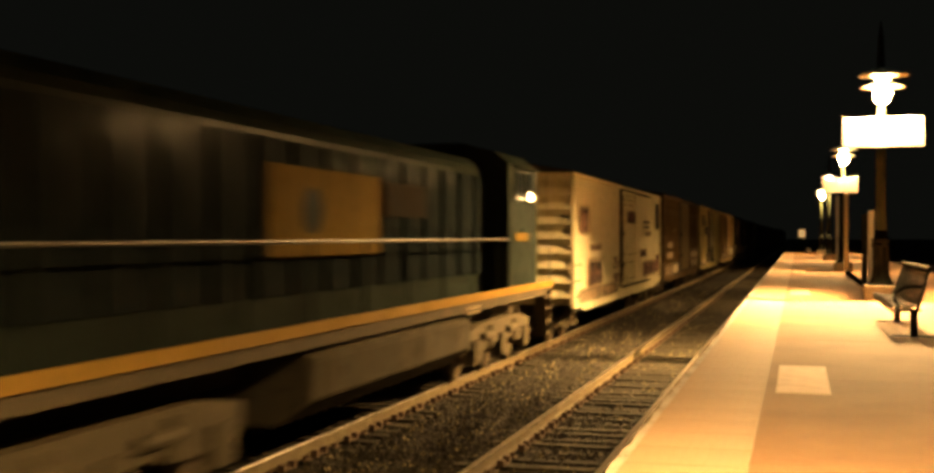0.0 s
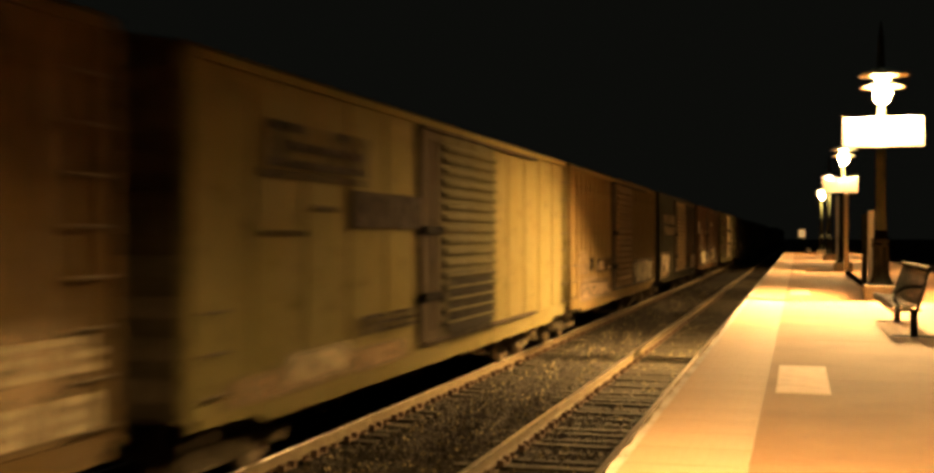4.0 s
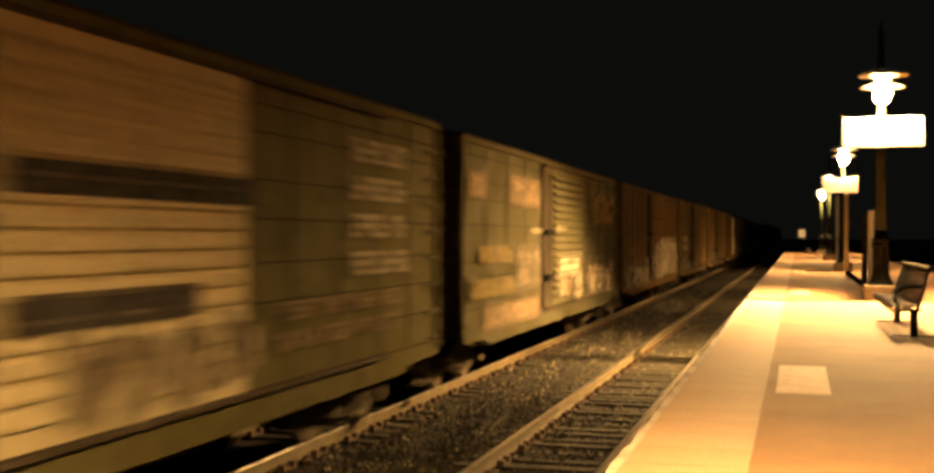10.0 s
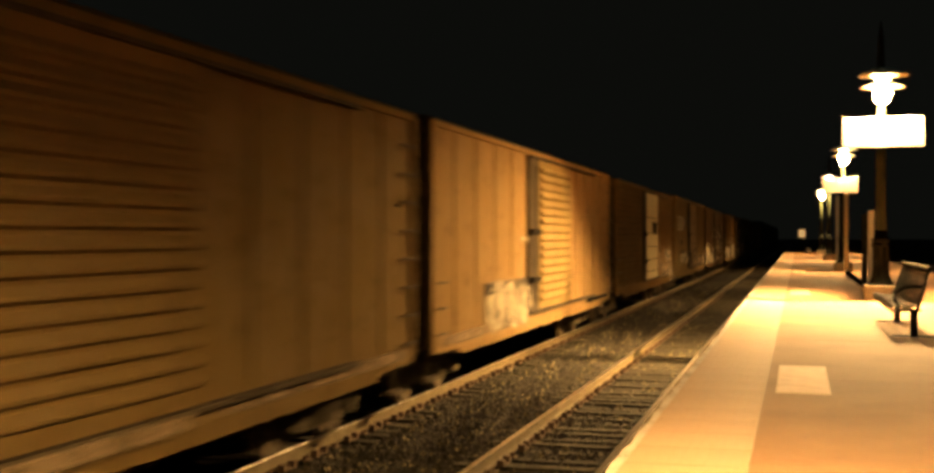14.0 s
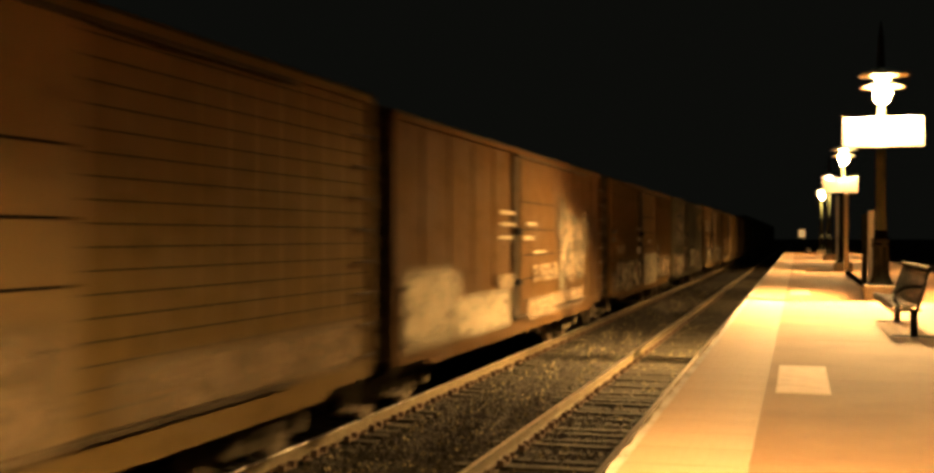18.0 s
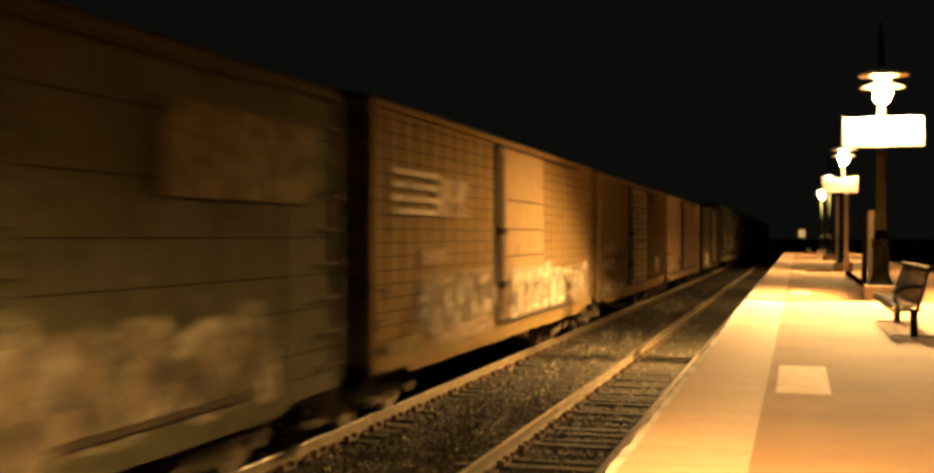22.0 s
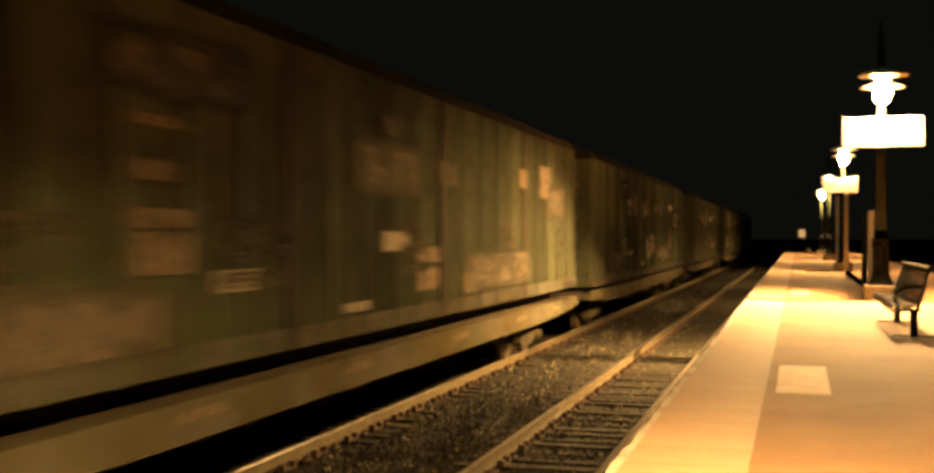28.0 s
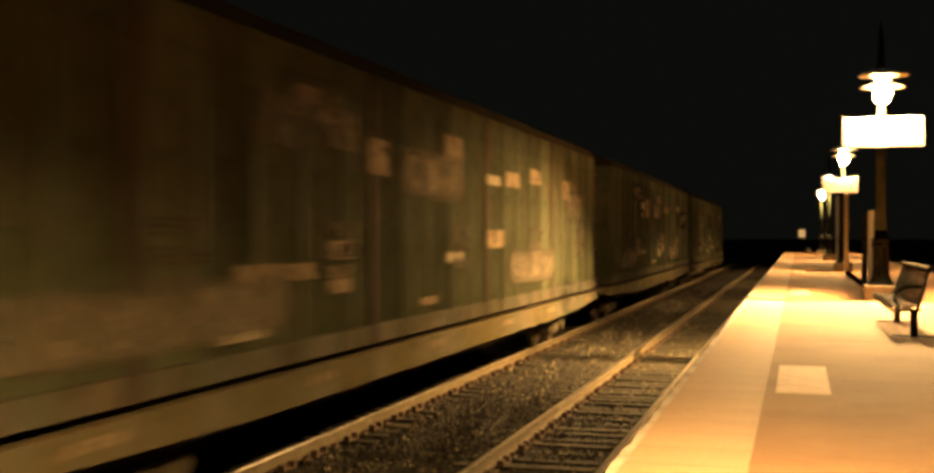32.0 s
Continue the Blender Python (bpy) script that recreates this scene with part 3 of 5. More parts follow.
def graffiti(car, u0, u1, z0, z1, colours, seed, half, door=(99, 99, 99)):
    """Spray-painted lettering: a back cloud and plump overlapping strokes on it."""
    rnd = random.Random(seed)
    def blob(bm, cy, cz, ry, rz, x, n=18, rough=0.22):
        ph = rnd.random() * 6
        x += DOOR_FACE if door[1] - 0.5 < cy + half < door[2] + 0.5 else 0.0
        vs = []
        for i in range(n):
            a = 6.28319 * i / n
            k = 1 + rough * math.sin(3 * a + ph) + rough * (rnd.random() - 0.5)
            vs.append(bm.verts.new((x, min(max(cy + ry * k * math.copysign(abs(math.cos(a)) ** 0.7, math.cos(a)), -half + 0.05), half - 0.05), min(max(cz + rz * k * math.copysign(abs(math.sin(a)) ** 0.7, math.sin(a)), 0.9), 4.3))))
        bm.faces.new(vs)
    count = max(2, int((u1 - u0) / (0.75 * (z1 - z0) + 0.15)))
    step = (u1 - u0) / count
    cz = (z0 + z1) / 2
    x = SIDE + 0.070
    layers = ((colours[0], 0.62, 0.52, 0.0), (colours[1], 0.46, 0.44, 0.004), (colours[-1], 0.16, 0.20, 0.008))
    for j, (col, fy, fz, dx) in enumerate(layers):
        bm = bmesh.new()
        for i in range(count):
            cy = -half + u0 + step * (i + 0.5)
            if j == 2:
                for _ in range(2):
                    blob(bm, cy + step * rnd.uniform(-0.3, 0.3), cz + (z1 - z0) * rnd.uniform(-0.3, 0.3), step * fy * rnd.uniform(0.5, 1), (z1 - z0) * fz * rnd.uniform(0.5, 1), x + dx + 0.0005 * i, 10)
            else:
                blob(bm, cy, cz + (z1 - z0) * rnd.uniform(-0.08, 0.08), step * fy, (z1 - z0) * fz * rnd.uniform(0.8, 1.05), x + dx + 0.0005 * i)
        spray = part("graffiti", bm, CAR_PAINT["spray_" + col], car, "sprayed graffiti lettering in " + {"chalk": "chalky white", "dust": "dusty tan", "mustard": "mustard yellow", "ink": "black", "plum": "faded red", "faint": "faded grey"}[col] if j < 2 else "")
        tagged(spray, kind="stuff")


def stencil(car, u0, u1, z0, z1, col, half, rows=1, seed=0, dx=0.0):
    """Painted lettering too blurred to read: rows of block strokes."""
    rnd = random.Random(seed)
    bm = bmesh.new()
    h = (z1 - z0) / (rows + (rows - 1) * 0.6)
    x0, x1 = SIDE + 0.066 + dx, SIDE + 0.070 + dx
    for r in range(rows):
        z = z0 + r * h * 1.6
        u = u0
        while u < u1 - 0.05:
            w = min(u1 - u, h * rnd.uniform(0.6, 0.8))
            y = -half + u
            t = h * 0.2
            box(bm, x0, x1, y, y + t, z, z + h)
            for k in (0, 0.4 * h, 0.8 * h):
                if rnd.random() < 0.72:
                    box(bm, x0, x1, y + t + 0.001, y + w, z + k, z + k + t)
            if rnd.random() < 0.5:
                box(bm, x0 + 0.004, x1 + 0.004, y + w - t, y + w, z, z + h)
            u += w + h * 0.2
    tagged(part("stencil", bm, CAR_PAINT["letter_" + col], car, "worn painted lettering"), kind="stuff")


def patch(car, u0, u1, z0, z1, col, half, dx=0.0):
    bm = bmesh.new()
    box(bm, SIDE + 0.064 + dx, SIDE + 0.074 + dx, -half + u0, -half + u1, z0, z1)
    part("paint_patch", bm, CAR_PAINT["letter_" + col], car, "repainted patch", bevel=0.002)


SEAM_RND = random.Random(21)


def cloud(car, u0, u1, z0, z1, col, half, dx=0.0):
    bm = bmesh.new()
    box(bm, SIDE + 0.058 + dx, SIDE + 0.062 + dx, -half + u0, -half + u1, z0, z1)
    part("paint_cloud", bm, CAR_PAINT["film_" + col], car, "soft sprayed or dusty patch")


def boxcar(label, s_front, s_rear, top, body_col, door_col, door, ribs="posts", marks=(), door_kind="ribbed", sill=0.88):
    """A fifty-foot boxcar. door: where its lock post, its leading and its trailing edge stand, from the leading end; marks: paintings on the platform side."""
    y0, y1 = 1.0771 * s_front - 1.545, 1.0771 * s_rear - 1.545
    L = y1 - y0
    half = L / 2
    car = thing("boxcar", label, "boxcar", "freight cars of the train", (TRAIN_X, (y0 + y1) / 2, 0))
    MOVING.append((car, (y0 + y1) / 2))
    body = CAR_PAINT[body_col]
    p0, d0, d1 = (-half + u for u in door)
    # near side in two panels beside the doorway, far side in one
    for a, b in ((-half, d0), (d1, half)):
        bm = bmesh.new()
        box(bm, SIDE - 0.06, SIDE, a, b, 1.12, top)
        part("side_panel", bm, body, car)
    bm = bmesh.new()
    box(bm, -SIDE, -SIDE + 0.06, -half, half, 1.12, top)
    part("side_panel", bm, body, car)
    bm = bmesh.new()
    box(bm, SIDE - 0.10, SIDE - 0.065, d0 - 0.02, d1 + 0.02, 1.12, top)
    part("doorway_backing", bm, M["under"], car)
    # outside posts
    if ribs == "posts":
        bm = bmesh.new()
        extrude(bm, [(-0.055, 1.13), (0.055, 1.13), (0.055, top - 0.12), (-0.055, top - 0.12)], 0.0, 0.055)
        post_me = mesh_of("side_post", bm, body, 0.015)
        for a, b in ((-half, p0), (d1, half)):
            k = max(2, round((b - a) / 0.66))
            for i in range(k):
                part("side_post", post_me, None, car, at=(SIDE, a + (b - a) * (i + 0.5) / k, 0))
    elif ribs in ("sheets", "belts", "slats"):
        bm = bmesh.new()
        extrude(bm, [(-0.025, 1.13), (0.025, 1.13), (0.025, top - 0.05), (-0.025, top - 0.05)], 0.0, 0.02)
        post_me = mesh_of("sheet_seam", bm, body, 0.004)
        for a, b in ((-half, p0), (d1, half)):
            k = max(2, round((b - a) / (0.62 if ribs == "slats" else 1.4)))
            for i in range(k + 1):
                part("sheet_seam", post_me, None, car, at=(SIDE, a + (b - a) * min(max(i / k, 0.012), 0.988), 0))
    seams = [1.45 + (top - 1.7) * (i + SEAM_RND.uniform(-0.3, 0.3)) / 6 for i in range(7)]
    if ribs == "slats":
        seams = [1.3 + (top - 1.5) * i / 16 for i in range(17)]
    if ribs in ("belts", "slats"):
        for a, b in ((-half, p0), (d1, half)):
            bm = bmesh.new()
            box(bm, SIDE - 0.003, SIDE + 0.005, a + 0.1, b - 0.1, -0.008, 0.008)
            belt = mesh_of("belt_seam", bm, CAR_PAINT["umber" if ribs == "slats" else "seam"])
            for z in seams:
                part("belt_seam", belt, None, car, at=(0, 0, z))
    # eave, sill, corner posts
    bm = bmesh.new()
    box(bm, SIDE - 0.05, SIDE + 0.06, -half, half, top - 0.09, top - 0.003)
    part("eave_rail", bm, body, car, bevel=0.004)
    for s in (1, -1):
        bm = bmesh.new()
        q = half - 0.08
        out = [(-q, 1.12), (q, 1.12), (q, sill + 0.02), (half - 1.35, sill), (half - 1.65, sill - 0.10), (-half + 1.65, sill - 0.10), (-half + 1.35, sill), (-q, sill + 0.02)]
        extrude(bm, out, s * (SIDE - 0.03), s * (SIDE + 0.045))
        part("side_sill", bm, body, car)
    for e in (-1, 1):
        bm = bmesh.new()
        out = [(e * (half - 0.06), top), (e * (half - 0.06), 1.0)]
        for i in range(19):
            out.append((e * (half + (0.08 if i % 2 else 0.0)), 1.0 + (top - 1.0) * i / 18))
        extrude(bm, out, -SIDE + 0.005, SIDE - 0.045)
        # end walls painted dark for the shade between cars, save on the cream car
        part("end_wall", bm, body if body_col == "cream" else CAR_PAINT["grime_shade"], car, "corrugated steel end")
        bm = bmesh.new()
        box(bm, SIDE - 0.04, SIDE + 0.07, e * half - 0.07, e * half + 0.05, 1.0, top - 0.05)
        part("corner_post", bm, body, car, bevel=0.01)
        z = 1.2
        while z < (top - 0.4 if e > 0 else 2.4):
            part("grab_iron", RUNG, None, car, at=(SIDE + 0.05, e * (half - 0.36), z))
            z += 0.40
        c = part("coupler", COUPLER, None, car, at=(0, e * half, 0))
        if e < 0:
            c.rotation_euler = (0, 0, math.pi)
        add_truck(car, e * (half - 2.05))
        bm = bmesh.new()
        rod(bm, (SIDE - 0.1, e * (half - 0.2), 1.0), (SIDE - 0.1, e * (half - 0.2), 0.5), 0.02, 6)
        rod(bm, (SIDE - 0.1, e * (half - 0.62), 1.0), (SIDE - 0.1, e * (half - 0.62), 0.5), 0.02, 6)
        box(bm, SIDE - 0.2, SIDE - 0.02, e * (half - 0.41) - 0.22, e * (half - 0.41) + 0.22, 0.48, 0.52)
        part("step", bm, M["under"], car)
    bm = bmesh.new()
    along(bm, [(-SIDE - 0.05, top), (SIDE + 0.05, top), (SIDE + 0.05, top + 0.04), (0.3, top + 0.26), (-0.3, top + 0.26), (-SIDE - 0.05, top + 0.04)], -half - 0.05, half + 0.05)
    part("roof", bm, M["roof"], car, "dull galvanised roof")
    bm = bmesh.new()
    box(bm, -SIDE + 0.07, SIDE - 0.11, -half + 0.05, half - 0.05, 1.0, 1.15)
    box(bm, -0.22, 0.22, -half, half, 0.62, 1.0)
    rod(bm, (0.75, -1.2, 0.72), (0.75, 0.4, 0.72), 0.17, 10)
    box(bm, 0.4, 1.2, 1.4, 2.2, 0.55, 0.95)
    part("underframe", bm, M["under"], car, "black underframe and brake gear")
    # sliding door behind its lock post
    dm = CAR_PAINT[door_col]
    w = d1 - d0
    bm = bmesh.new()
    box(bm, SIDE - 0.002, SIDE + 0.075, p0 + 0.02, d0 - 0.065, 1.14, top - 0.12)
    lock = part("lock_post", bm, CAR_PAINT["grime_shade"], car, "dark door post with lock gear", bevel=0.012)
    bm = bmesh.new()
    rod(bm, (SIDE + 0.10, (p0 + d0) / 2, 1.3), (SIDE + 0.10, (p0 + d0) / 2, top - 0.3), 0.02, 6)
    part("lock_rod", bm, CAR_PAINT["grime_shade"], lock)
    for z in (1.75, 2.75):
        bm = bmesh.new()
        box(bm, SIDE + 0.06, SIDE + 0.15, p0 + 0.02, d0 - 0.08, z, z + 0.13)
        part("lock_box", bm, CAR_PAINT["seam"], lock, "dark door latch", bevel=0.01)
    bm = bmesh.new()
    box(bm, SIDE + 0.035, SIDE + 0.085, d0 - 0.06, d1 + 0.06, 1.16, top - 0.14)
    dr = part("door", bm, dm, car, "closed sliding door" if door_kind == "ribbed" else "closed plug door")
    bm = bmesh.new()
    if door_kind == "ribbed":
        k = 16
        r = (top - 1.55) / k * 0.40
        along(bm, [(SIDE + 0.084, -r), (SIDE + 0.15, -r * 0.55), (SIDE + 0.155, -r * 0.1), (SIDE + 0.11, r * 0.6), (SIDE + 0.084, r)], d0 + 0.05, d1 - 0.05)
        rib_z = [1.30 + (top - 1.58) * (i + 0.5) / k for i in range(k)]
        rib_me = mesh_of("door_rib", bm, dm)
    else:
        box(bm, SIDE + 0.084, SIDE + 0.098, d0 + 0.08, d1 - 0.08, -0.013, 0.013)
        rib_z = (1.2, 1.36, 1.88, 2.14, 3.19, 3.74, 3.9, 4.04) if door_kind == "plug" else (1.42, 1.86, 2.34, 2.86, 3.42)
        rib_me = mesh_of("door_seam", bm, CAR_PAINT["seam"], 0.004)
    for z in rib_z:
        part("door_rib" if door_kind == "ribbed" else "door_seam", rib_me, None, dr, at=(0, 0, z))
    if door_kind == "plug":
        for dy in (0.5, 0.85, w - 0.85, w - 0.5):
            bm = bmesh.new()
            rod(bm, (SIDE + 0.11, d0 + dy, 1.2), (SIDE + 0.11, d0 + dy, top - 0.2), 0.02, 6)
            part("lock_rod", bm, dm, dr)
    for z, nm in ((1.10, "lower_track"), (top - 0.16, "upper_track")):
        bm = bmesh.new()
        box(bm, SIDE + 0.02, SIDE + 0.14, p0, min(half - 0.5, d1 + w * 1.1), z, z + 0.05)
        # the shadow line along the track is put into its dark paint
        part(nm, bm, CAR_PAINT["grime_shade"], car, "door track painted dark as a shadow line")
    for i, mk in enumerate(marks):
        kind, a, b, z0, z1 = mk[:5]
        if kind == "g":
            graffiti(car, a, b, z0, z1, mk[5], int(s_front) * 7 + i, half, door)
            continue
        for a, b, dx in pieces(a, b, door):
            if kind == "l":
                k = mk[6]
                for j in range(k):
                    q = (z1 - z0) / (2 * k - 1)
                    patch(car, a, b, z0 + 2 * j * q, z0 + (2 * j + 1) * q, mk[5], half, dx + 0.0005 * j)
            elif kind == "d":
                cloud(car, a, b, z0, z1, mk[5], half, dx)
            elif kind == "s":
                stencil(car, a, b, z0, z1, mk[5], half, mk[6] if len(mk) > 6 else 1, int(s_front) + i, dx)
            else:
                patch(car, a, b, z0, z1, mk[5], half, dx)
    return car


WH = ("chalk", "dust", "ink")
WD = ("dust", "chalk", "plum")
boxcar("cream insulated boxcar with a plug door, scuffed and marked", 28.0, 45.5, 4.33, "cream", "cream", (7.9, 8.1, 11.3), "smooth",
       [("s", 2.2, 4.2, 1.45, 2.0, "ink", 2), ("d", 1.9, 4.4, 1.2, 2.2, "plum"), ("s", 2.3, 4.0, 2.35, 2.5, "plum"), ("s", 13.4, 15.0, 3.0, 3.3, "ink", 2), ("s", 13.6, 15.6, 2.75, 2.9, "plum"), ("d", 13.0, 17.4, 1.2, 1.9, "plum"), ("g", 14.0, 16.6, 1.3, 1.8, ("dust", "plum", "ink")),
        ("d", 12.4, 14.4, 1.95, 2.3, "plum"), ("s", 8.8, 10.4, 3.25, 3.5, "plum"), ("d", 8.5, 10.8, 3.1, 3.6, "plum"), ("s", 6.3, 7.3, 1.75, 2.1, "plum", 1), ("s", 6.3, 7.3, 1.35, 1.6, "plum", 1), ("d", 0.6, 2.2, 2.7, 3.6, "plum"), ("p", 17.0, 18.2, 3.0, 4.0, "ink"), ("p", 17.0, 18.2, 1.35, 2.0, "plum"), ("d", 0.3, 8.0, 0.95, 1.4, "dust")], "plug")
boxcar("rust-orange outside-post boxcar with a corrugated door", 46.6, 62.2, 4.48, "russet", "tan", (6.6, 7.4, 10.9), "posts",
       [("p", 1.2, 3.5, 2.23, 2.48, "dust"), ("p", 1.2, 3.5, 1.77, 2.06, "dust"), ("d", 3.2, 6.9, 0.95, 1.62, "chalk"), ("d", 0.2, 4.4, 0.95, 1.57, "dust"), ("s", 12.6, 16.6, 1.20, 1.95, "chalk", 2), ("d", 11.7, 16.7, 1.07, 2.21, "dust"), ("s", 3.9, 4.4, 2.95, 3.05, "chalk")], "ribbed")
boxcar("mustard boxcar with a grey corrugated door", 63.4, 80.0, 4.48, "ochre", "slate", (6.7, 7.7, 10.9), "sheets",
       [("s", 1.6, 4.5, 3.47, 3.97, "ink"), ("s", 1.4, 4.5, 3.35, 3.44, "ink"), ("p", 4.0, 6.8, 2.83, 3.30, "ink"), ("s", 1.4, 2.6, 2.73, 2.79, "ink"), ("s", 2.7, 3.6, 3.01, 3.08, "ink"), ("d", 1.9, 4.1, 1.01, 1.48, "chalk"), ("s", 4.3, 6.5, 1.45, 1.70, "ink"), ("d", 0.3, 6.5, 0.95, 1.35, "dust"), ("d", 6.9, 10.9, 0.95, 2.26, "ink")], "ribbed")
boxcar("tan boxcar with a ribbed door and a dusty foot", 80.6, 96.7, 4.48, "apricot", "sand", (6.7, 7.3, 10.6), "posts",
       [("s", 1.1, 2.1, 2.08, 2.37, "dust", 1), ("s", 1.0, 2.4, 1.74, 2.02, "dust", 1), ("d", 2.7, 3.3, 1.75, 2.20, "ink"), ("d", 3.5, 6.6, 1.67, 2.15, "dust"), ("d", 4.4, 7.0, 0.95, 1.34, "dust"), ("d", 0.9, 6.4, 0.95, 1.60, "dust"), ("d", 10.7, 16.9, 0.95, 2.03, "chalk"), ("s", 1.5, 3.8, 1.38, 1.64, "dust", 2)], "ribbed")
boxcar("dark brown boxcar with a tan corrugated door and pale graffiti", 98.1, 113.7, 4.45, "umber", "sand", (6.2, 7.0, 10.7), "sheets",
       [("s", 1.5, 6.2, 3.26, 3.62, "dust", 1), ("s", 1.8, 6.0, 2.82, 3.14, "dust", 1), ("d", 0.5, 4.4, 1.44, 2.14, "dust"), ("d", 0.4, 3.9, 0.95, 1.53, "dust"), ("g", 0.7, 3.5, 1.24, 2.04, WD), ("p", 14.2, 16.4, 1.13, 1.78, "dust"), ("d", 10.8, 16.7, 0.95, 4.64, "rust")], "ribbed")
boxcar("orange-brown boxcar with white sprayed shapes on its front half", 115.3, 132.0, 4.42, "oxide", "oxide", (6.8, 7.6, 11.5), "sheets",
       [("p", 0.1, 1.4, 2.89, 3.55, "chalk"), ("p", 2.0, 3.2, 2.70, 3.13, "dust"), ("d", 1.9, 3.2, 2.08, 3.11, "chalk"), ("d", 1.1, 3.0, 1.84, 2.37, "dust"), ("d", 1.7, 6.8, 0.95, 2.06, "chalk"), ("d", 2.2, 6.8, 0.95, 1.89, "chalk"), ("p", 5.7, 6.7, 2.90, 3.06, "dust"), ("s", 8.6, 10.2, 3.40, 3.61, "chalk", 2), ("g", 11.0, 14.6, 1.06, 2.03, WH), ("d", 7.7, 11.5, 0.95, 2.23, "dust"), ("d", 11.5, 17.1, 0.95, 1.18, "dust")], "plain")
boxcar("olive-brown boxcar with a cream corrugated door", 133.6, 149.9, 4.47, "khaki", "butter", (6.6, 7.1, 10.9), "belts",
       [("d", 0.8, 6.4, 3.46, 3.93, "dust"), ("d", 1.5, 6.1, 2.80, 3.17, "dust"), ("d", 0.6, 2.1, 2.14, 2.44, "dust"), ("d", 2.9, 3.7, 1.76, 2.09, "ink"), ("d", 3.7, 6.4, 1.74, 2.06, "dust"), ("s", 0.8, 3.1, 1.77, 2.09, "dust", 1), ("p", 7.2, 11.2, 3.03, 3.29, "ink"), ("p", 7.2, 9.9, 2.01, 2.30, "ink"), ("g", 7.8, 11.0, 1.23, 2.04, WH), ("s", 13.9, 16.0, 2.23, 3.97, "chalk", 4), ("s", 11.7, 15.7, 1.47, 2.01, "dust", 2), ("d", 0.6, 3.5, 1.16, 1.48, "dust")], "ribbed")
boxcar("dark olive boxcar with tan panels and a scrawled door", 151.2, 167.0, 4.42, "slate", "olive", (6.3, 7.2, 10.8), "belts",
       [("d", 3.0, 6.2, 3.25, 4.00, "dust"), ("d", 0.3, 1.5, 3.32, 3.93, "dust"), ("p", 1.0, 3.4, 2.23, 2.55, "mustard"), ("p", 0.4, 3.5, 1.62, 1.96, "mustard"), ("d", 3.5, 6.2, 1.41, 2.70, "faint"), ("s", 5.1, 6.2, 2.78, 2.90, "chalk"), ("s", 7.3, 8.5, 2.85, 2.96, "chalk"), ("d", 1.0, 6.3, 0.95, 1.53, "dust"), ("d", 7.5, 10.6, 1.22, 2.39, "chalk"), ("g", 7.9, 10.4, 1.26, 1.87, WH), ("s", 12.9, 16.2, 3.08, 3.89, "mustard", 1), ("p", 13.0, 16.2, 3.12, 3.87, "mustard"), ("g", 11.8, 16.2, 1.12, 1.96, WD)], "ribbed")
boxcar("rust-orange boxcar covered with white graffiti along its foot", 168.2, 184.4, 4.42, "rust", "rust", (6.6, 7.3, 11.1), "sheets",
       [("s", 1.3, 2.8, 2.09, 2.32, "dust", 1), ("p", 5.9, 7.0, 1.67, 1.95, "dust"), ("d", 0.1, 2.8, 0.95, 1.95, "dust"), ("g", 0.3, 2.7, 1.01, 1.80, WD), ("d", 2.7, 6.7, 0.95, 1.80, "chalk"), ("g", 3.0, 6.5, 0.95, 1.65, WD), ("d", 7.3, 11.2, 0.95, 2.58, "chalk"), ("g", 7.4, 11.0, 1.09, 2.46, WH), ("d", 11.0, 17.3, 0.97, 2.78, "chalk"), ("g", 11.3, 17.3, 1.15, 2.39, WH), ("s", 6.0, 6.9, 2.60, 2.68, "chalk")], "plain")
boxcar("tan-brown boxcar with a ribbed door and two white panels", 185.6, 201.5, 4.48, "clay", "clay", (6.3, 7.0, 10.7), "sheets",
       [("p", 1.6, 3.6, 2.44, 2.73, "chalk"), ("p", 1.6, 3.6, 2.03, 2.30, "chalk"), ("p", 4.3, 5.3, 2.25, 2.52, "dust"), ("d", 4.3, 6.5, 1.36, 1.79, "ink"), ("d", 0.1, 6.1, 0.95, 1.69, "dust"), ("s", 0.3, 3.3, 1.41, 1.65, "dust", 1), ("d", 0.1, 1.6, 1.48, 2.09, "faint"), ("d", 7.1, 17.0, 0.95, 1.15, "dust")], "ribbed")
boxcar("light tan boxcar with a ribbed door and a white tag", 202.3, 218.3, 4.52, "fawn", "apricot", (6.6, 7.5, 10.8), "sheets",
       [("d", 2.9, 6.8, 0.95, 1.96, "chalk"), ("g", 3.5, 6.7, 0.95, 1.78, ('chalk', 'chalk', 'ink')), ("s", 3.0, 6.7, 1.66, 1.88, "ink"), ("d", 0.1, 6.5, 0.95, 1.17, "dust"), ("s", 5.8, 6.6, 2.62, 2.71, "chalk"), ("d", 13.1, 17.1, 0.95, 1.10, "ink")], "ribbed")
boxcar("orange-brown boxcar with finely ribbed sides and a pale door", 219.6, 235.3, 4.48, "rust", "butter", (6.6, 7.2, 10.6), "slats",
       [("d", 13.3, 15.9, 1.63, 2.24, "chalk"), ("g", 13.5, 15.6, 1.67, 2.15, WD), ("d", 12.0, 16.5, 0.95, 1.71, "dust"), ("g", 14.2, 16.5, 0.95, 1.46, WD), ("d", 10.2, 12.2, 1.34, 2.31, "dust"), ("d", 8.2, 10.2, 2.73, 3.36, "rust")], "plain")
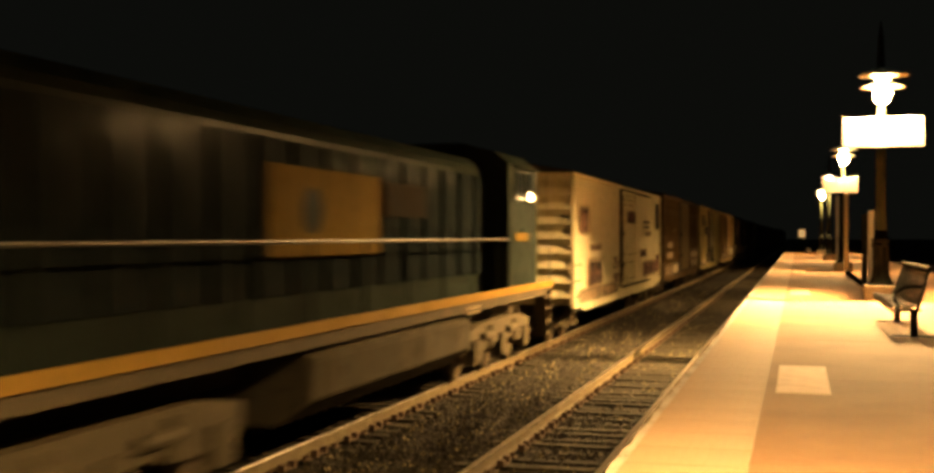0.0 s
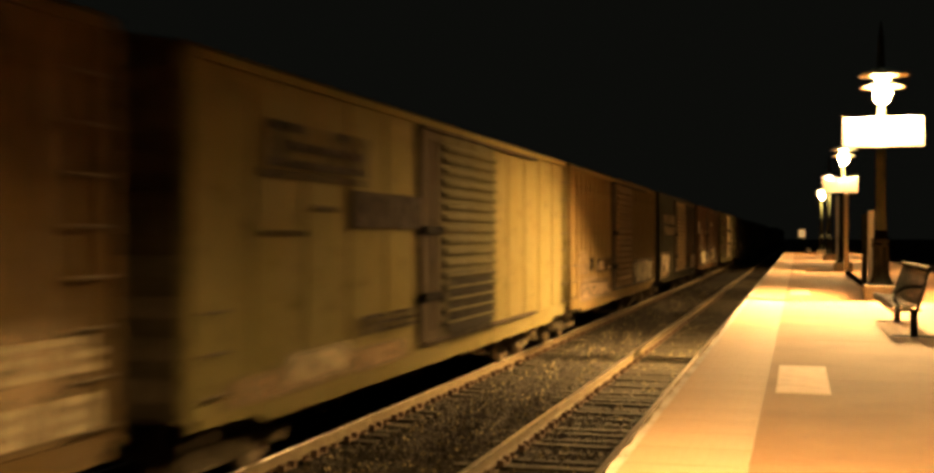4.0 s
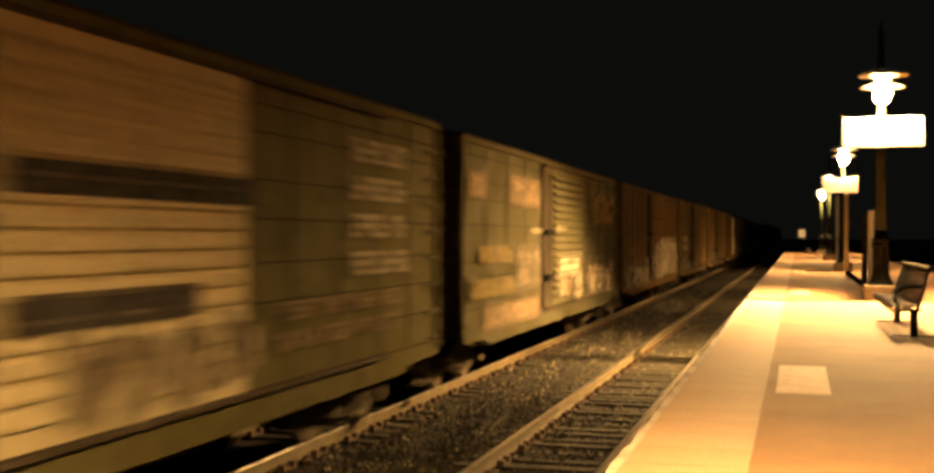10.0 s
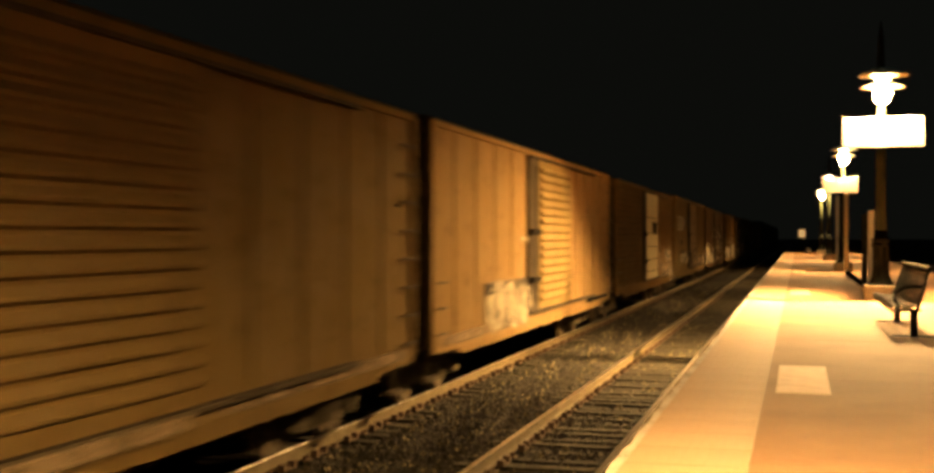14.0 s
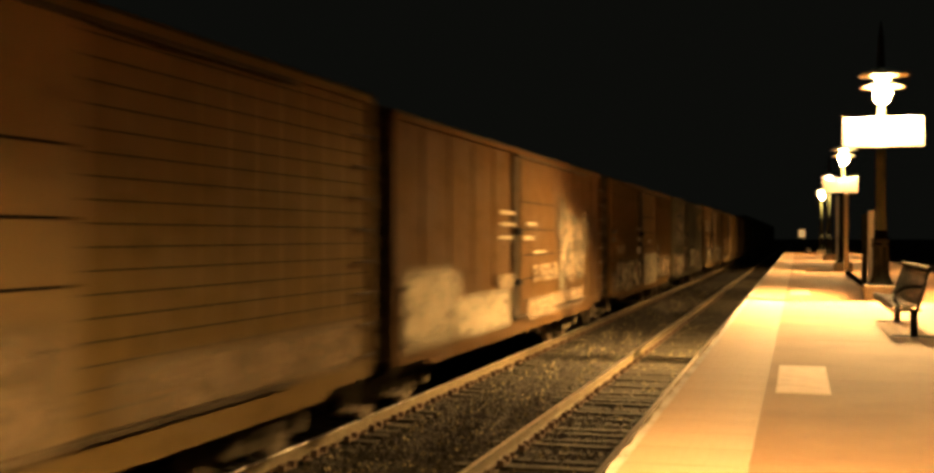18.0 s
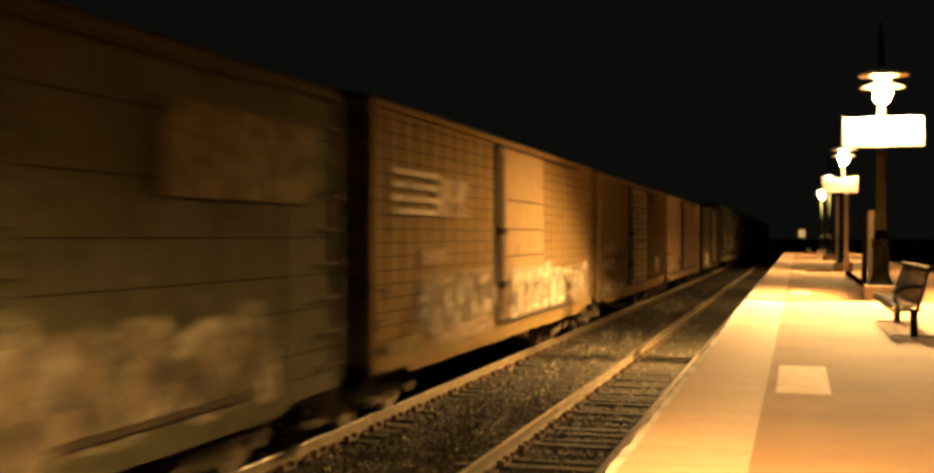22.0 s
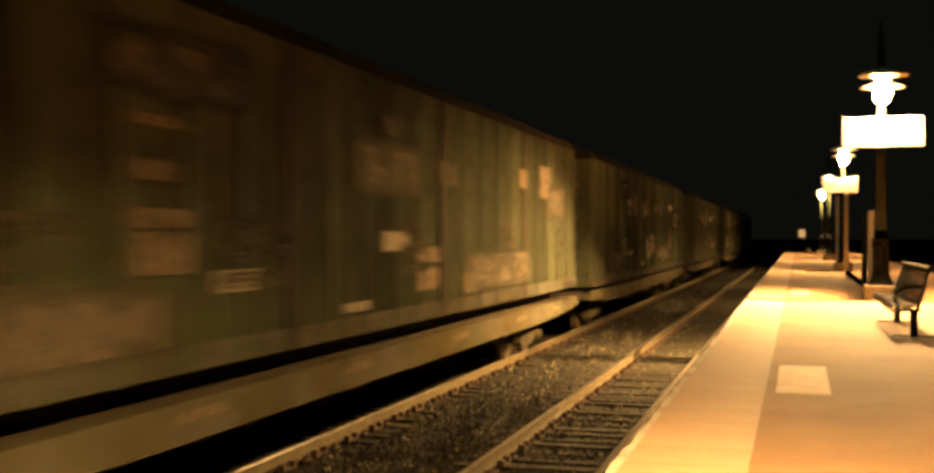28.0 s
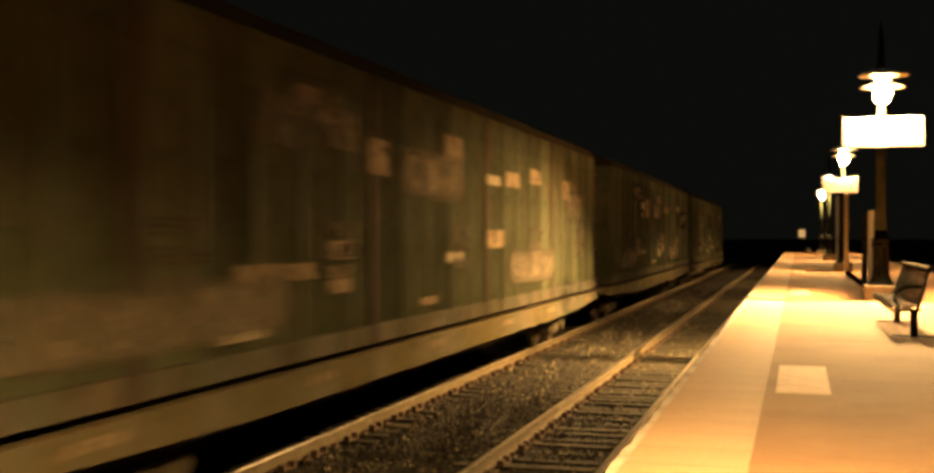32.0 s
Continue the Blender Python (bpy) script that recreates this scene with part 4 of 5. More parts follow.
boxcar("orange-brown boxcar with a striped white panel and a tan door", 236.2, 252.2, 4.55, "clay", "sand", (6.5, 7.1, 10.7), "slats",
       [("l", 0.8, 3.2, 3.02, 3.66, "chalk", 4), ("p", 2.8, 4.5, 3.02, 3.62, "dust"), ("d", 2.1, 3.5, 2.29, 2.59, "dust"), ("d", 2.3, 4.8, 1.56, 2.13, "dust"), ("g", 2.3, 6.4, 1.40, 2.01, WD), ("p", 0.7, 2.1, 1.46, 1.61, "mustard"), ("p", 0.6, 2.1, 1.27, 1.43, "mustard"), ("d", 7.3, 10.8, 0.95, 2.23, "dust"), ("d", 10.8, 17.1, 1.01, 1.76, "dust"), ("s", 4.8, 6.4, 3.30, 3.68, "faint", 1)], "plain")
boxcar("rust-brown boxcar with a great white graffito on its front half", 253.0, 269.2, 4.45, "oxide", "oxide", (7.0, 7.5, 10.9), "sheets",
       [("d", 0.2, 3.0, 0.95, 2.36, "chalk"), ("d", 0.2, 3.5, 0.95, 2.26, "chalk"), ("d", 2.7, 6.9, 0.95, 1.81, "chalk"), ("d", 3.5, 6.9, 0.95, 1.43, "chalk"), ("p", 5.9, 7.0, 3.14, 3.21, "chalk"), ("p", 5.9, 7.0, 2.92, 2.99, "chalk"), ("p", 5.8, 6.8, 2.67, 2.73, "chalk"), ("p", 7.7, 8.6, 2.94, 3.01, "chalk"), ("p", 7.3, 8.4, 2.65, 2.73, "chalk"), ("p", 5.8, 6.9, 1.73, 2.00, "dust"), ("p", 8.4, 9.6, 2.37, 2.42, "chalk"), ("s", 8.4, 10.8, 1.77, 2.13, "dust", 1), ("g", 11.5, 15.1, 1.73, 3.46, ('faint', 'dust', 'faint')), ("d", 7.6, 14.8, 0.95, 1.51, "dust")], "plain")
boxcar("orange-brown boxcar with a white panel low on its door", 270.8, 286.6, 4.45, "rust", "rust", (6.8, 7.2, 10.8), "posts",
       [("p", 0.2, 1.4, 2.80, 2.93, "faint"), ("p", 0.2, 1.2, 2.56, 2.71, "faint"), ("s", 1.3, 2.9, 2.18, 2.45, "dust", 1), ("d", 0.2, 2.5, 0.95, 1.78, "dust"), ("d", 1.0, 6.9, 0.95, 2.09, "dust"), ("g", 1.2, 6.8, 0.95, 1.93, WD), ("p", 5.7, 6.8, 2.93, 3.03, "dust"), ("p", 5.9, 6.9, 2.55, 2.69, "dust"), ("p", 5.8, 6.8, 2.12, 2.36, "chalk"), ("p", 7.2, 10.8, 0.97, 2.09, "chalk"), ("g", 10.9, 12.7, 1.13, 2.24, WH), ("d", 13.0, 16.8, 0.95, 2.02, "dust"), ("s", 8.3, 9.5, 2.51, 2.59, "chalk")], "plain")
boxcar("dark olive boxcar with a yellow square and a chalky white foot", 287.3, 303.0, 4.45, "slate", "slate", (6.5, 7.2, 10.7), "belts",
       [("p", 12.8, 16.1, 3.08, 3.97, "mustard"), ("s", 12.8, 16.1, 3.08, 3.97, "mustard", 2), ("d", 0.1, 7.1, 0.95, 1.99, "dust"), ("d", 1.9, 5.2, 0.95, 1.92, "chalk"), ("g", 2.2, 5.0, 0.95, 1.80, ('chalk', 'chalk', 'dust')), ("d", 7.3, 11.0, 0.95, 2.33, "chalk"), ("g", 10.2, 14.9, 0.95, 1.97, WH), ("p", 5.9, 6.8, 2.60, 2.75, "dust"), ("d", 0.8, 5.3, 2.13, 4.05, "faint"), ("p", 5.2, 6.8, 2.00, 2.21, "dust")], "ribbed")
boxcar("orange-brown boxcar with a striped white panel and coloured graffiti", 304.1, 319.7, 4.55, "clay", "sand", (6.5, 7.0, 10.4), "slats",
       [("l", 0.7, 2.9, 3.03, 3.68, "chalk", 4), ("p", 2.6, 4.4, 3.03, 3.64, "dust"), ("d", 1.8, 3.3, 2.26, 2.57, "dust"), ("d", 1.7, 6.5, 1.39, 2.22, "dust"), ("g", 1.8, 6.3, 1.18, 2.08, ('dust', 'faint', 'chalk')), ("d", 2.3, 6.5, 0.95, 1.42, "dust"), ("p", 0.5, 2.0, 1.08, 1.29, "mustard"), ("p", 3.2, 4.4, 0.95, 1.02, "mustard"), ("d", 7.1, 10.8, 1.09, 2.17, "chalk"), ("g", 7.2, 15.8, 1.19, 2.02, WH), ("d", 10.8, 16.5, 0.95, 2.10, "dust")], "plain")
boxcar("orange-tan boxcar with a deeply ribbed door and two white panels", 320.6, 336.3, 4.5, "clay", "sand", (6.3, 6.9, 10.5), "posts",
       [("p", 1.0, 3.0, 2.24, 2.46, "dust"), ("p", 1.0, 2.9, 1.78, 2.03, "dust"), ("d", 1.2, 2.7, 0.95, 1.54, "dust"), ("d", 0.1, 6.0, 0.95, 1.34, "dust"), ("p", 13.3, 14.5, 1.37, 1.91, "dust"), ("s", 3.3, 4.8, 2.01, 2.24, "faint")], "ribbed")
boxcar("plain orange-tan boxcar with a ribbed door", 337.2, 353.0, 4.5, "peach", "peach", (6.5, 7.0, 10.7), "sheets",
       [("p", 5.6, 6.4, 2.86, 2.93, "dust"), ("s", 4.3, 5.7, 1.40, 1.64, "plum", 1), ("s", 0.1, 1.3, 1.92, 1.99, "plum"), ("s", 0.1, 1.2, 1.45, 1.53, "plum"), ("s", 4.8, 5.5, 1.98, 2.02, "plum"), ("d", 0.1, 6.5, 0.95, 1.23, "dust")], "ribbed")
boxcar("weathered brown boxcar with a pale tag beside its door", 354.6, 370.0, 4.45, "brown", "tan", (6.9, 8.0, 10.8), "sheets",
       [("d", 1.8, 5.5, 0.95, 1.79, "chalk"), ("g", 2.2, 5.1, 0.95, 1.68, WD), ("s", 8.2, 10.2, 2.94, 3.23, "dust", 1), ("d", 0.8, 16.5, 0.95, 0.90, "dust")], "ribbed")


def autorack(label, s_front, s_rear, seed, gap, plates):
    """A covered car carrier: a flat car with a tall rack of perforated panels."""
    rnd = random.Random(seed)
    y0, y1 = 1.0771 * s_front - 1.545, 1.0771 * s_rear - 1.545
    half = (y1 - y0) / 2
    top = 4.86
    z0 = 1.30 + gap
    car = thing("autorack", label, "car carrier", "car carriers of the train", (TRAIN_X, (y0 + y1) / 2, 0))
    MOVING.append((car, (y0 + y1) / 2))
    k = 22
    w = 2 * half / k
    bm = bmesh.new()
    out = [(SIDE - 0.05, w - 0.03), (SIDE - 0.05, 0.03)]
    for i in range(5):
        yy = 0.03 + (w - 0.06) * (i + 0.5) / 5
        for dy, dx in ((-0.085, -0.015), (-0.05, 0.014), (0.05, 0.014), (0.085, -0.015)):
            out.append((SIDE + dx, yy + dy))
    lo = [bm.verts.new((x, y, z0 + 0.26)) for x, y in out]
    hi = [bm.verts.new((x, y, top)) for x, y in out]
    for i in range(len(out)):
        bm.faces.new((lo[i], lo[(i + 1) % len(out)], hi[(i + 1) % len(out)], hi[i]))
    bm.faces.new(lo[::-1])
    bm.faces.new(hi)
    panel = mesh_of("rack_panel", bm, CAR_PAINT["rack"])
    bm = bmesh.new()
    extrude(bm, [(-0.07, z0), (0.07, z0), (0.07, top), (-0.07, top)], SIDE - 0.06, SIDE + 0.045)
    post_me = mesh_of("rack_post", bm, CAR_PAINT["rack"], 0.01)
    bm = bmesh.new()
    extrude(bm, [(-0.16, z0), (0.16, z0), (0.16, top), (-0.16, top)], SIDE - 0.06, SIDE + 0.043)
    dark_post = mesh_of("rack_post", bm, CAR_PAINT["grime_shade"], 0.01)
    for i in range(k):
        part("rack_panel", panel, None, car, "galvanised slotted side panel, grimy and dark" if i == 0 else "", at=(0, -half + w * i, 0))
        if i:
            part("rack_post", dark_post if i % 5 == 2 else post_me, None, car, at=(0, -half + w * i, 0))
    bm = bmesh.new()
    box(bm, -SIDE, -SIDE + 0.05, -half, half, z0, top)
    part("far_side", bm, CAR_PAINT["rack"], car)
    bm = bmesh.new()
    box(bm, SIDE - 0.05, SIDE + 0.03, -half, half, z0 + 0.003, z0 + 0.25)
    part("lower_rail", bm, CAR_PAINT["rack_band"], car, "dusty lower side rail", bevel=0.01)
    bm = bmesh.new()
    along(bm, [(-SIDE, top), (SIDE + 0.02, top), (SIDE - 0.12, top + 0.22), (SIDE - 0.6, top + 0.40), (-SIDE + 0.6, top + 0.40), (-SIDE + 0.1, top + 0.22)], -half, half)
    part("roof", bm, M["roof"], car, "galvanised roof")
    bm = bmesh.new()
    for s in (1, -1):
        extrude(bm, [(-half - 0.3, 1.20), (half + 0.3, 1.20), (half + 0.3, 0.98), (half - 1.6, 0.90), (half - 4.6, 0.82), (-half + 4.6, 0.82), (-half + 1.6, 0.90), (-half - 0.3, 0.98)], s * (SIDE - 0.16) - 0.05, s * (SIDE - 0.16) + 0.18)
    part("side_sill", bm, CAR_PAINT["rack_sill"], car, "rust-stained flat car sill")
    bm = bmesh.new()
    box(bm, SIDE + 0.019, SIDE + 0.026, 0, 0.75, 1.01, 1.11)
    dash = mesh_of("reflector_strip", bm, CAR_PAINT["letter_dust"])
    for i in range(6):
        part("reflector_strip", dash, None, car, "worn pale reflector strip" if i == 0 else "", at=(0, -half + 1.2 + i * (2 * half - 3.4) / 5 + rnd.uniform(-0.8, 0.8), 0))
    bm = bmesh.new()
    box(bm, -1.35, 1.35, -half - 0.3, half + 0.3, 1.0, 1.18)
    part("deck", bm, M["under"], car)
    bm = bmesh.new()
    box(bm, -0.25, 0.25, -half - 0.3, half + 0.3, 0.6, 0.998)
    part("centre_sill", bm, M["under"], car)
    bm = bmesh.new()
    box(bm, -1.0, 1.0, -half + 0.2, half - 0.2, 1.182, z0 + 0.3)
    part("rack_floor", bm, M["under"], car)
    for e in (-1, 1):
        for s in (-1, 1):
            bm = bmesh.new()
            box(bm, min(s * 0.03, s * (SIDE - 0.06)), max(s * 0.03, s * (SIDE - 0.06)), e * half - 0.03, e * half + 0.03, z0, top)
            part("end_door", bm, CAR_PAINT["rack"], car, "closed end door", bevel=0.01)
        z = 1.6
        while z < top - 0.3:
            part("grab_iron", RUNG, None, car, at=(SIDE + 0.03, e * (half - 0.35), z))
            z += 0.40
        c = part("coupler", COUPLER, None, car, at=(0, e * (half + 0.3), 0))
        if e < 0:
            c.rotation_euler = (0, 0, math.pi)
        add_truck(car, e * (half - 3.0))
    # reflective plates and worn stencils on the panels
    for i, (u, a, z, h, col) in enumerate(plates):
        bm = bmesh.new()
        box(bm, SIDE + 0.046, SIDE + 0.052, -half + u, -half + u + a, z, z + h)
        part("reflective_plate", bm, CAR_PAINT[col], car, "pale plate with worn lettering" if i == 0 else "", bevel=0.001)
    for u, w, z, h, col in ((1.2, 4.5, 1.62, 0.75, "faint"), (9.0, 3.5, 3.2, 0.9, "faint"), (4.5, 2.5, 3.9, 0.7, "faint"), (15.0, 5.0, 1.7, 0.8, "faint"), (20.5, 3.0, 3.0, 1.0, "faint")):
        cloud(car, u + rnd.uniform(-0.8, 0.8), u + w, z, z + h, col, half, -0.008)
    for u in (2.6, 6.3, 11.6, 17.2, 22.4):
        stencil(car, u, u + rnd.uniform(0.8, 1.6), 2.2, 2.9, "faint", half, 3, seed + int(u), -0.012)


# plates on the car carriers: place, width, height of the foot, height, paint
PLATES_A = [(10.8, 1.1, 2.52, 0.27, "letter_chalk"),
            (12.3, 1.1, 2.33, 0.23, "letter_dust"),
            (12.3, 1.0, 1.92, 0.33, "letter_dust"),
            (6.1, 1.0, 2.17, 0.22, "letter_chalk"),
            (4.6, 1.1, 2.79, 0.18, "letter_dust"),
            (4.7, 1.0, 2.38, 0.38, "letter_dust"),
            (4.6, 0.8, 3.21, 0.18, "letter_dust"),
            (9.4, 1.0, 1.77, 0.12, "letter_chalk"),
            (0.0, 0.9, 2.32, 0.19, "letter_faint"),
            (-0.2, 0.9, 3.34, 0.33, "letter_faint"),
            (0.0, 1.0, 3.83, 0.23, "letter_faint"),
            (3.3, 1.2, 1.74, 0.12, "letter_dust"),
            (4.5, 1.1, 3.68, 0.10, "letter_dust"),
            (16.9, 2.6, 2.22, 0.17, "letter_dust"),
            (14.7, 0.9, 1.78, 0.32, "letter_dust"),
            (13.3, 1.1, 3.54, 0.37, "letter_faint"),
            (18.7, 0.8, 3.71, 0.37, "letter_dust"),
            (20.7, 1.1, 3.55, 0.71, "letter_dust"),
            (10.8, 0.7, 4.10, 0.27, "letter_faint")]
PLATES_B = [(6.5, 1.0, 3.71, 0.24, "letter_chalk"),
            (6.5, 1.0, 3.42, 0.18, "letter_dust"),
            (7.7, 1.1, 3.42, 0.68, "letter_dust"),
            (5.2, 1.0, 2.44, 0.24, "letter_dust"),
            (5.2, 1.0, 2.06, 0.34, "letter_dust"),
            (6.5, 1.1, 2.12, 0.18, "letter_chalk"),
            (11.4, 1.0, 1.94, 0.69, "letter_chalk"),
            (12.7, 1.0, 2.54, 0.27, "letter_dust"),
            (12.7, 1.0, 2.11, 0.38, "letter_dust"),
            (9.9, 1.0, 1.70, 0.11, "letter_chalk"),
            (13.9, 0.9, 3.70, 0.25, "letter_dust"),
            (15.2, 1.9, 3.63, 0.54, "letter_faint"),
            (18.9, 1.3, 3.85, 0.23, "letter_chalk"),
            (0.5, 0.9, 2.09, 0.18, "letter_faint"),
            (2.9, 1.7, 1.69, 0.19, "letter_faint"),
            (5.1, 1.0, 3.99, 0.29, "letter_faint"),
            (11.3, 0.9, 4.00, 0.34, "letter_dust"),
            (16.4, 1.1, 1.73, 0.39, "letter_dust"),
            (19.0, 0.8, 2.29, 0.38, "letter_dust")]
PLATES_C = [(4.1, 1.0, 2.17, 0.26, "letter_dust"),
            (5.2, 0.9, 2.23, 0.19, "letter_dust"),
            (4.1, 1.0, 1.77, 0.31, "letter_dust"),
            (3.7, 1.1, 1.66, 0.10, "letter_chalk"),
            (6.5, 0.8, 2.44, 0.23, "letter_dust"),
            (6.5, 0.7, 2.03, 0.34, "letter_dust"),
            (11.3, 0.9, 2.31, 0.16, "letter_chalk"),
            (10.0, 0.9, 1.69, 0.12, "letter_dust"),
            (4.5, 1.3, 3.69, 0.55, "letter_faint"),
            (6.5, 0.9, 3.79, 0.50, "letter_faint"),
            (7.8, 0.8, 3.54, 0.48, "letter_dust"),
            (11.2, 1.0, 3.91, 0.43, "letter_dust"),
            (13.8, 1.0, 3.66, 0.18, "letter_chalk"),
            (15.2, 1.1, 3.68, 0.29, "letter_dust"),
            (17.3, 1.0, 3.83, 0.31, "letter_dust"),
            (13.8, 1.2, 2.51, 0.33, "letter_dust"),
            (17.5, 1.0, 2.21, 0.19, "letter_dust"),
            (0.3, 1.0, 1.73, 0.54, "letter_faint"),
            (20.7, 1.0, 3.61, 0.43, "letter_dust")]
autorack("dark car carrier, slotted panels over a rusty flat car", 371.1, 394.3, 3, 0.16, PLATES_A)
autorack("grey-green car carrier with pale plates over a rusty flat car", 396.8, 420.9, 4, 0.02, PLATES_B)
autorack("dark grey car carrier with worn stencils over a rusty flat car", 423.6, 447.2, 5, 0.0, PLATES_C)
autorack("dark car carrier with rusty sill and scattered pale plates", 450.2, 473.7, 6, 0.0, PLATES_B)
autorack("dark car carrier at the tail of the view", 476.5, 500.0, 7, 0.0, PLATES_A)


def locomotive():
    """A six-axle hood locomotive with its cab trailing."""
    y_end = 26.4
    L = 21.0
    loco = thing("locomotive", "dark blue diesel locomotive with a yellow sill stripe", "locomotive", "", (TRAIN_X, y_end, 0))
    MOVING.append((loco, y_end))
    navy, yel = CAR_PAINT["navy"], CAR_PAINT["yellow"]
    bm = bmesh.new()
    box(bm, -1.52, 1.52, -L, 0, 1.50, 1.60)
    box(bm, -0.5, 0.5, -L, 0, 0.95, 1.5)
    part("frame", bm, M["under"], loco)
    bm = bmesh.new()
    box(bm, 1.525, 1.575, -L, 0, 1.575, 1.715)
    box(bm, -1.575, -1.525, -L, 0, 1.575, 1.715)
    part("sill_stripe", bm, yel, loco, "bright yellow walkway edge")
    bm = bmesh.new()
    along(bm, [(-0.95, 1.6), (0.95, 1.6), (0.95, 3.98), (0.90, 4.10), (0.72, 4.26), (0.4, 4.34), (-0.4, 4.34), (-0.72, 4.26), (-0.95, 4.0)], -L + 1.2, -4.1)
    hood = part("long_hood", bm, navy, loco, "dark blue engine hood")
    bm = bmesh.new()
    extrude(bm, [(0, 2.0), (0.95, 2.0), (0.95, 3.9), (0, 3.9)], 0.952, 0.964)
    for v in bm.verts:
        v.co.x += 0.05 * (0.95 - v.co.y) if v.co.x > 0.96 else 0.0
    door_me = mesh_of("hood_door", bm, CAR_PAINT["gloss_navy"], 0.004)
    bm = bmesh.new()
    box(bm, 0.968, 1.0, 0.82, 0.87, 2.6, 2.8)
    latch_me = mesh_of("door_latch", bm, navy)
    for i in range(15):
        part("hood_door", door_me, None, hood, at=(0, -L + 1.6 + i * 1.05, 0))
        part("door_latch", latch_me, None, hood, at=(0, -L + 1.6 + i * 1.05, 0))
    bm = bmesh.new()
    box(bm, 1.014, 1.026, -13.9, -10.1, 2.45, 3.6)
    emblem = part("yellow_panel", bm, CAR_PAINT["dull_yellow"], hood, "large dull yellow emblem panel")
    bm = bmesh.new()
    bmesh.ops.create_cone(bm, cap_ends=True, segments=20, radius1=0.3, radius2=0.3, depth=0.012, matrix=Matrix.Translation((1.03, -12.6, 3.05)) @ Matrix.Rotation(math.pi / 2, 4, "Y"))
    part("emblem", bm, navy, emblem)
    bm = bmesh.new()
    box(bm, 0.95, 1.03, -9.9, -7.9, 3.02, 3.55)
    for i in range(8):
        box(bm, 1.03, 1.055, -9.9, -7.9, 3.04 + i * 0.063, 3.065 + i * 0.063)
    part("radiator_grille", bm, M["roof"], hood, "louvred grille")
    # cab
    bm = bmesh.new()
    along(bm, [(-1.5, 1.6), (1.5, 1.6), (1.5, 4.18), (1.2, 4.42), (0.5, 4.60), (-0.5, 4.60), (-1.2, 4.42), (-1.5, 4.18)], -4.0, -1.45)
    cab = part("cab", bm, navy, loco, "dark blue driver's cab")
    for a, b in ((-3.6, -2.85), (-2.7, -1.95)):
        bm = bmesh.new()
        box(bm, 1.49, 1.53, a - 0.05, b + 0.05, 3.42, 4.08)
        wf = part("cab_window", bm, navy, cab, "cab side window")
        bm = bmesh.new()
        box(bm, 1.522, 1.534, a, b, 3.47, 4.03)
        for v in bm.verts:
            v.co.x += 0.045 * (b - v.co.y) / (b - a)
        part("pane", bm, M["cab_glass"], wf)
    bm = bmesh.new()
    box(bm, 1.50, 1.52, -3.5, -2.3, 2.62, 2.80)
    part("number_panel", bm, CAR_PAINT["dull_yellow"], cab, "dull yellow panel under the cab window")
    bm = bmesh.new()
    along(bm, [(-1.6, 4.12), (1.66, 4.12), (1.66, 4.15), (-1.6, 4.15)], -3.8, -1.8)
    part("sun_visor", bm, navy, cab)
    bm = bmesh.new()
    along(bm, [(-0.75, 1.6), (0.75, 1.6), (0.75, 2.75), (0.6, 2.95), (-0.6, 2.95), (-0.75, 2.75)], -1.46, -0.35)
    part("short_hood", bm, navy, loco)
    # walkway rail
    bm = bmesh.new()
    rod(bm, (1.5, 0, 1.6), (1.5, 0, 2.66), 0.02, 6)
    st_me = mesh_of("stanchion", bm, navy)
    y = -L + 0.3
    while y < -4.1:
        part("stanchion", st_me, None, loco, at=(0, y, 0))
        y += 1.75
    bm = bmesh.new()
    rod(bm, (1.5, -L + 0.2, 2.66), (1.5, -4.05, 2.66), 0.022, 8)
    part("handrail", bm, M["galv"], loco, "thin shiny handrail")
    bm = bmesh.new()
    rod(bm, (1.5, -1.4, 2.5), (1.5, -0.1, 2.5), 0.02, 6)
    rod(bm, (1.5, -0.1, 2.5), (1.5, -0.1, 1.6), 0.02, 6)
    part("end_handrail", bm, M["galv"], loco)
    bm = bmesh.new()
    for i in range(4):
        box(bm, 1.25, 1.53, -0.55, -0.05, 0.5 + i * 0.28, 0.53 + i * 0.28)
    box(bm, 1.25, 1.53, -0.58, -0.55, 0.45, 1.6)
    box(bm, 1.25, 1.53, -0.05, -0.02, 0.45, 1.6)
    part("steps", bm, M["under"], loco, "corner steps")
    bm = bmesh.new()
    for k in range(2):
        for i in range(6):
            box(bm, 1.521, 1.527, -7.05 + i * 0.13, -6.96 + i * 0.13, 1.50 - 0.09 * k - 0.06, 1.50 - 0.09 * k)
    tagged(part("stencil", bm, CAR_PAINT["chalk"], loco, "small pale painted marks on the frame"), kind="stuff")
    bm = bmesh.new()
    box(bm, 1.44, 1.52, -L, -0.6, 1.40, 1.498)
    part("side_channel", bm, M["under"], loco)
    # tank and trucks
    bm = bmesh.new()
    along(bm, [(-1.45, 0.75), (-1.0, 0.42), (1.0, 0.42), (1.45, 0.75), (1.45, 1.22), (1.3, 1.38), (-1.3, 1.38), (-1.45, 1.22)], -13.6, -6.6)
    part("fuel_tank", bm, CAR_PAINT["tank"], loco, "long dusty fuel tank", bevel=0.03)
    bm = bmesh.new()
    rod(bm, (1.25, -13.0, 1.30), (1.25, -9.5, 1.30), 0.13, 10)
    part("air_tank", bm, M["under"], loco)
    big = bmesh.new()
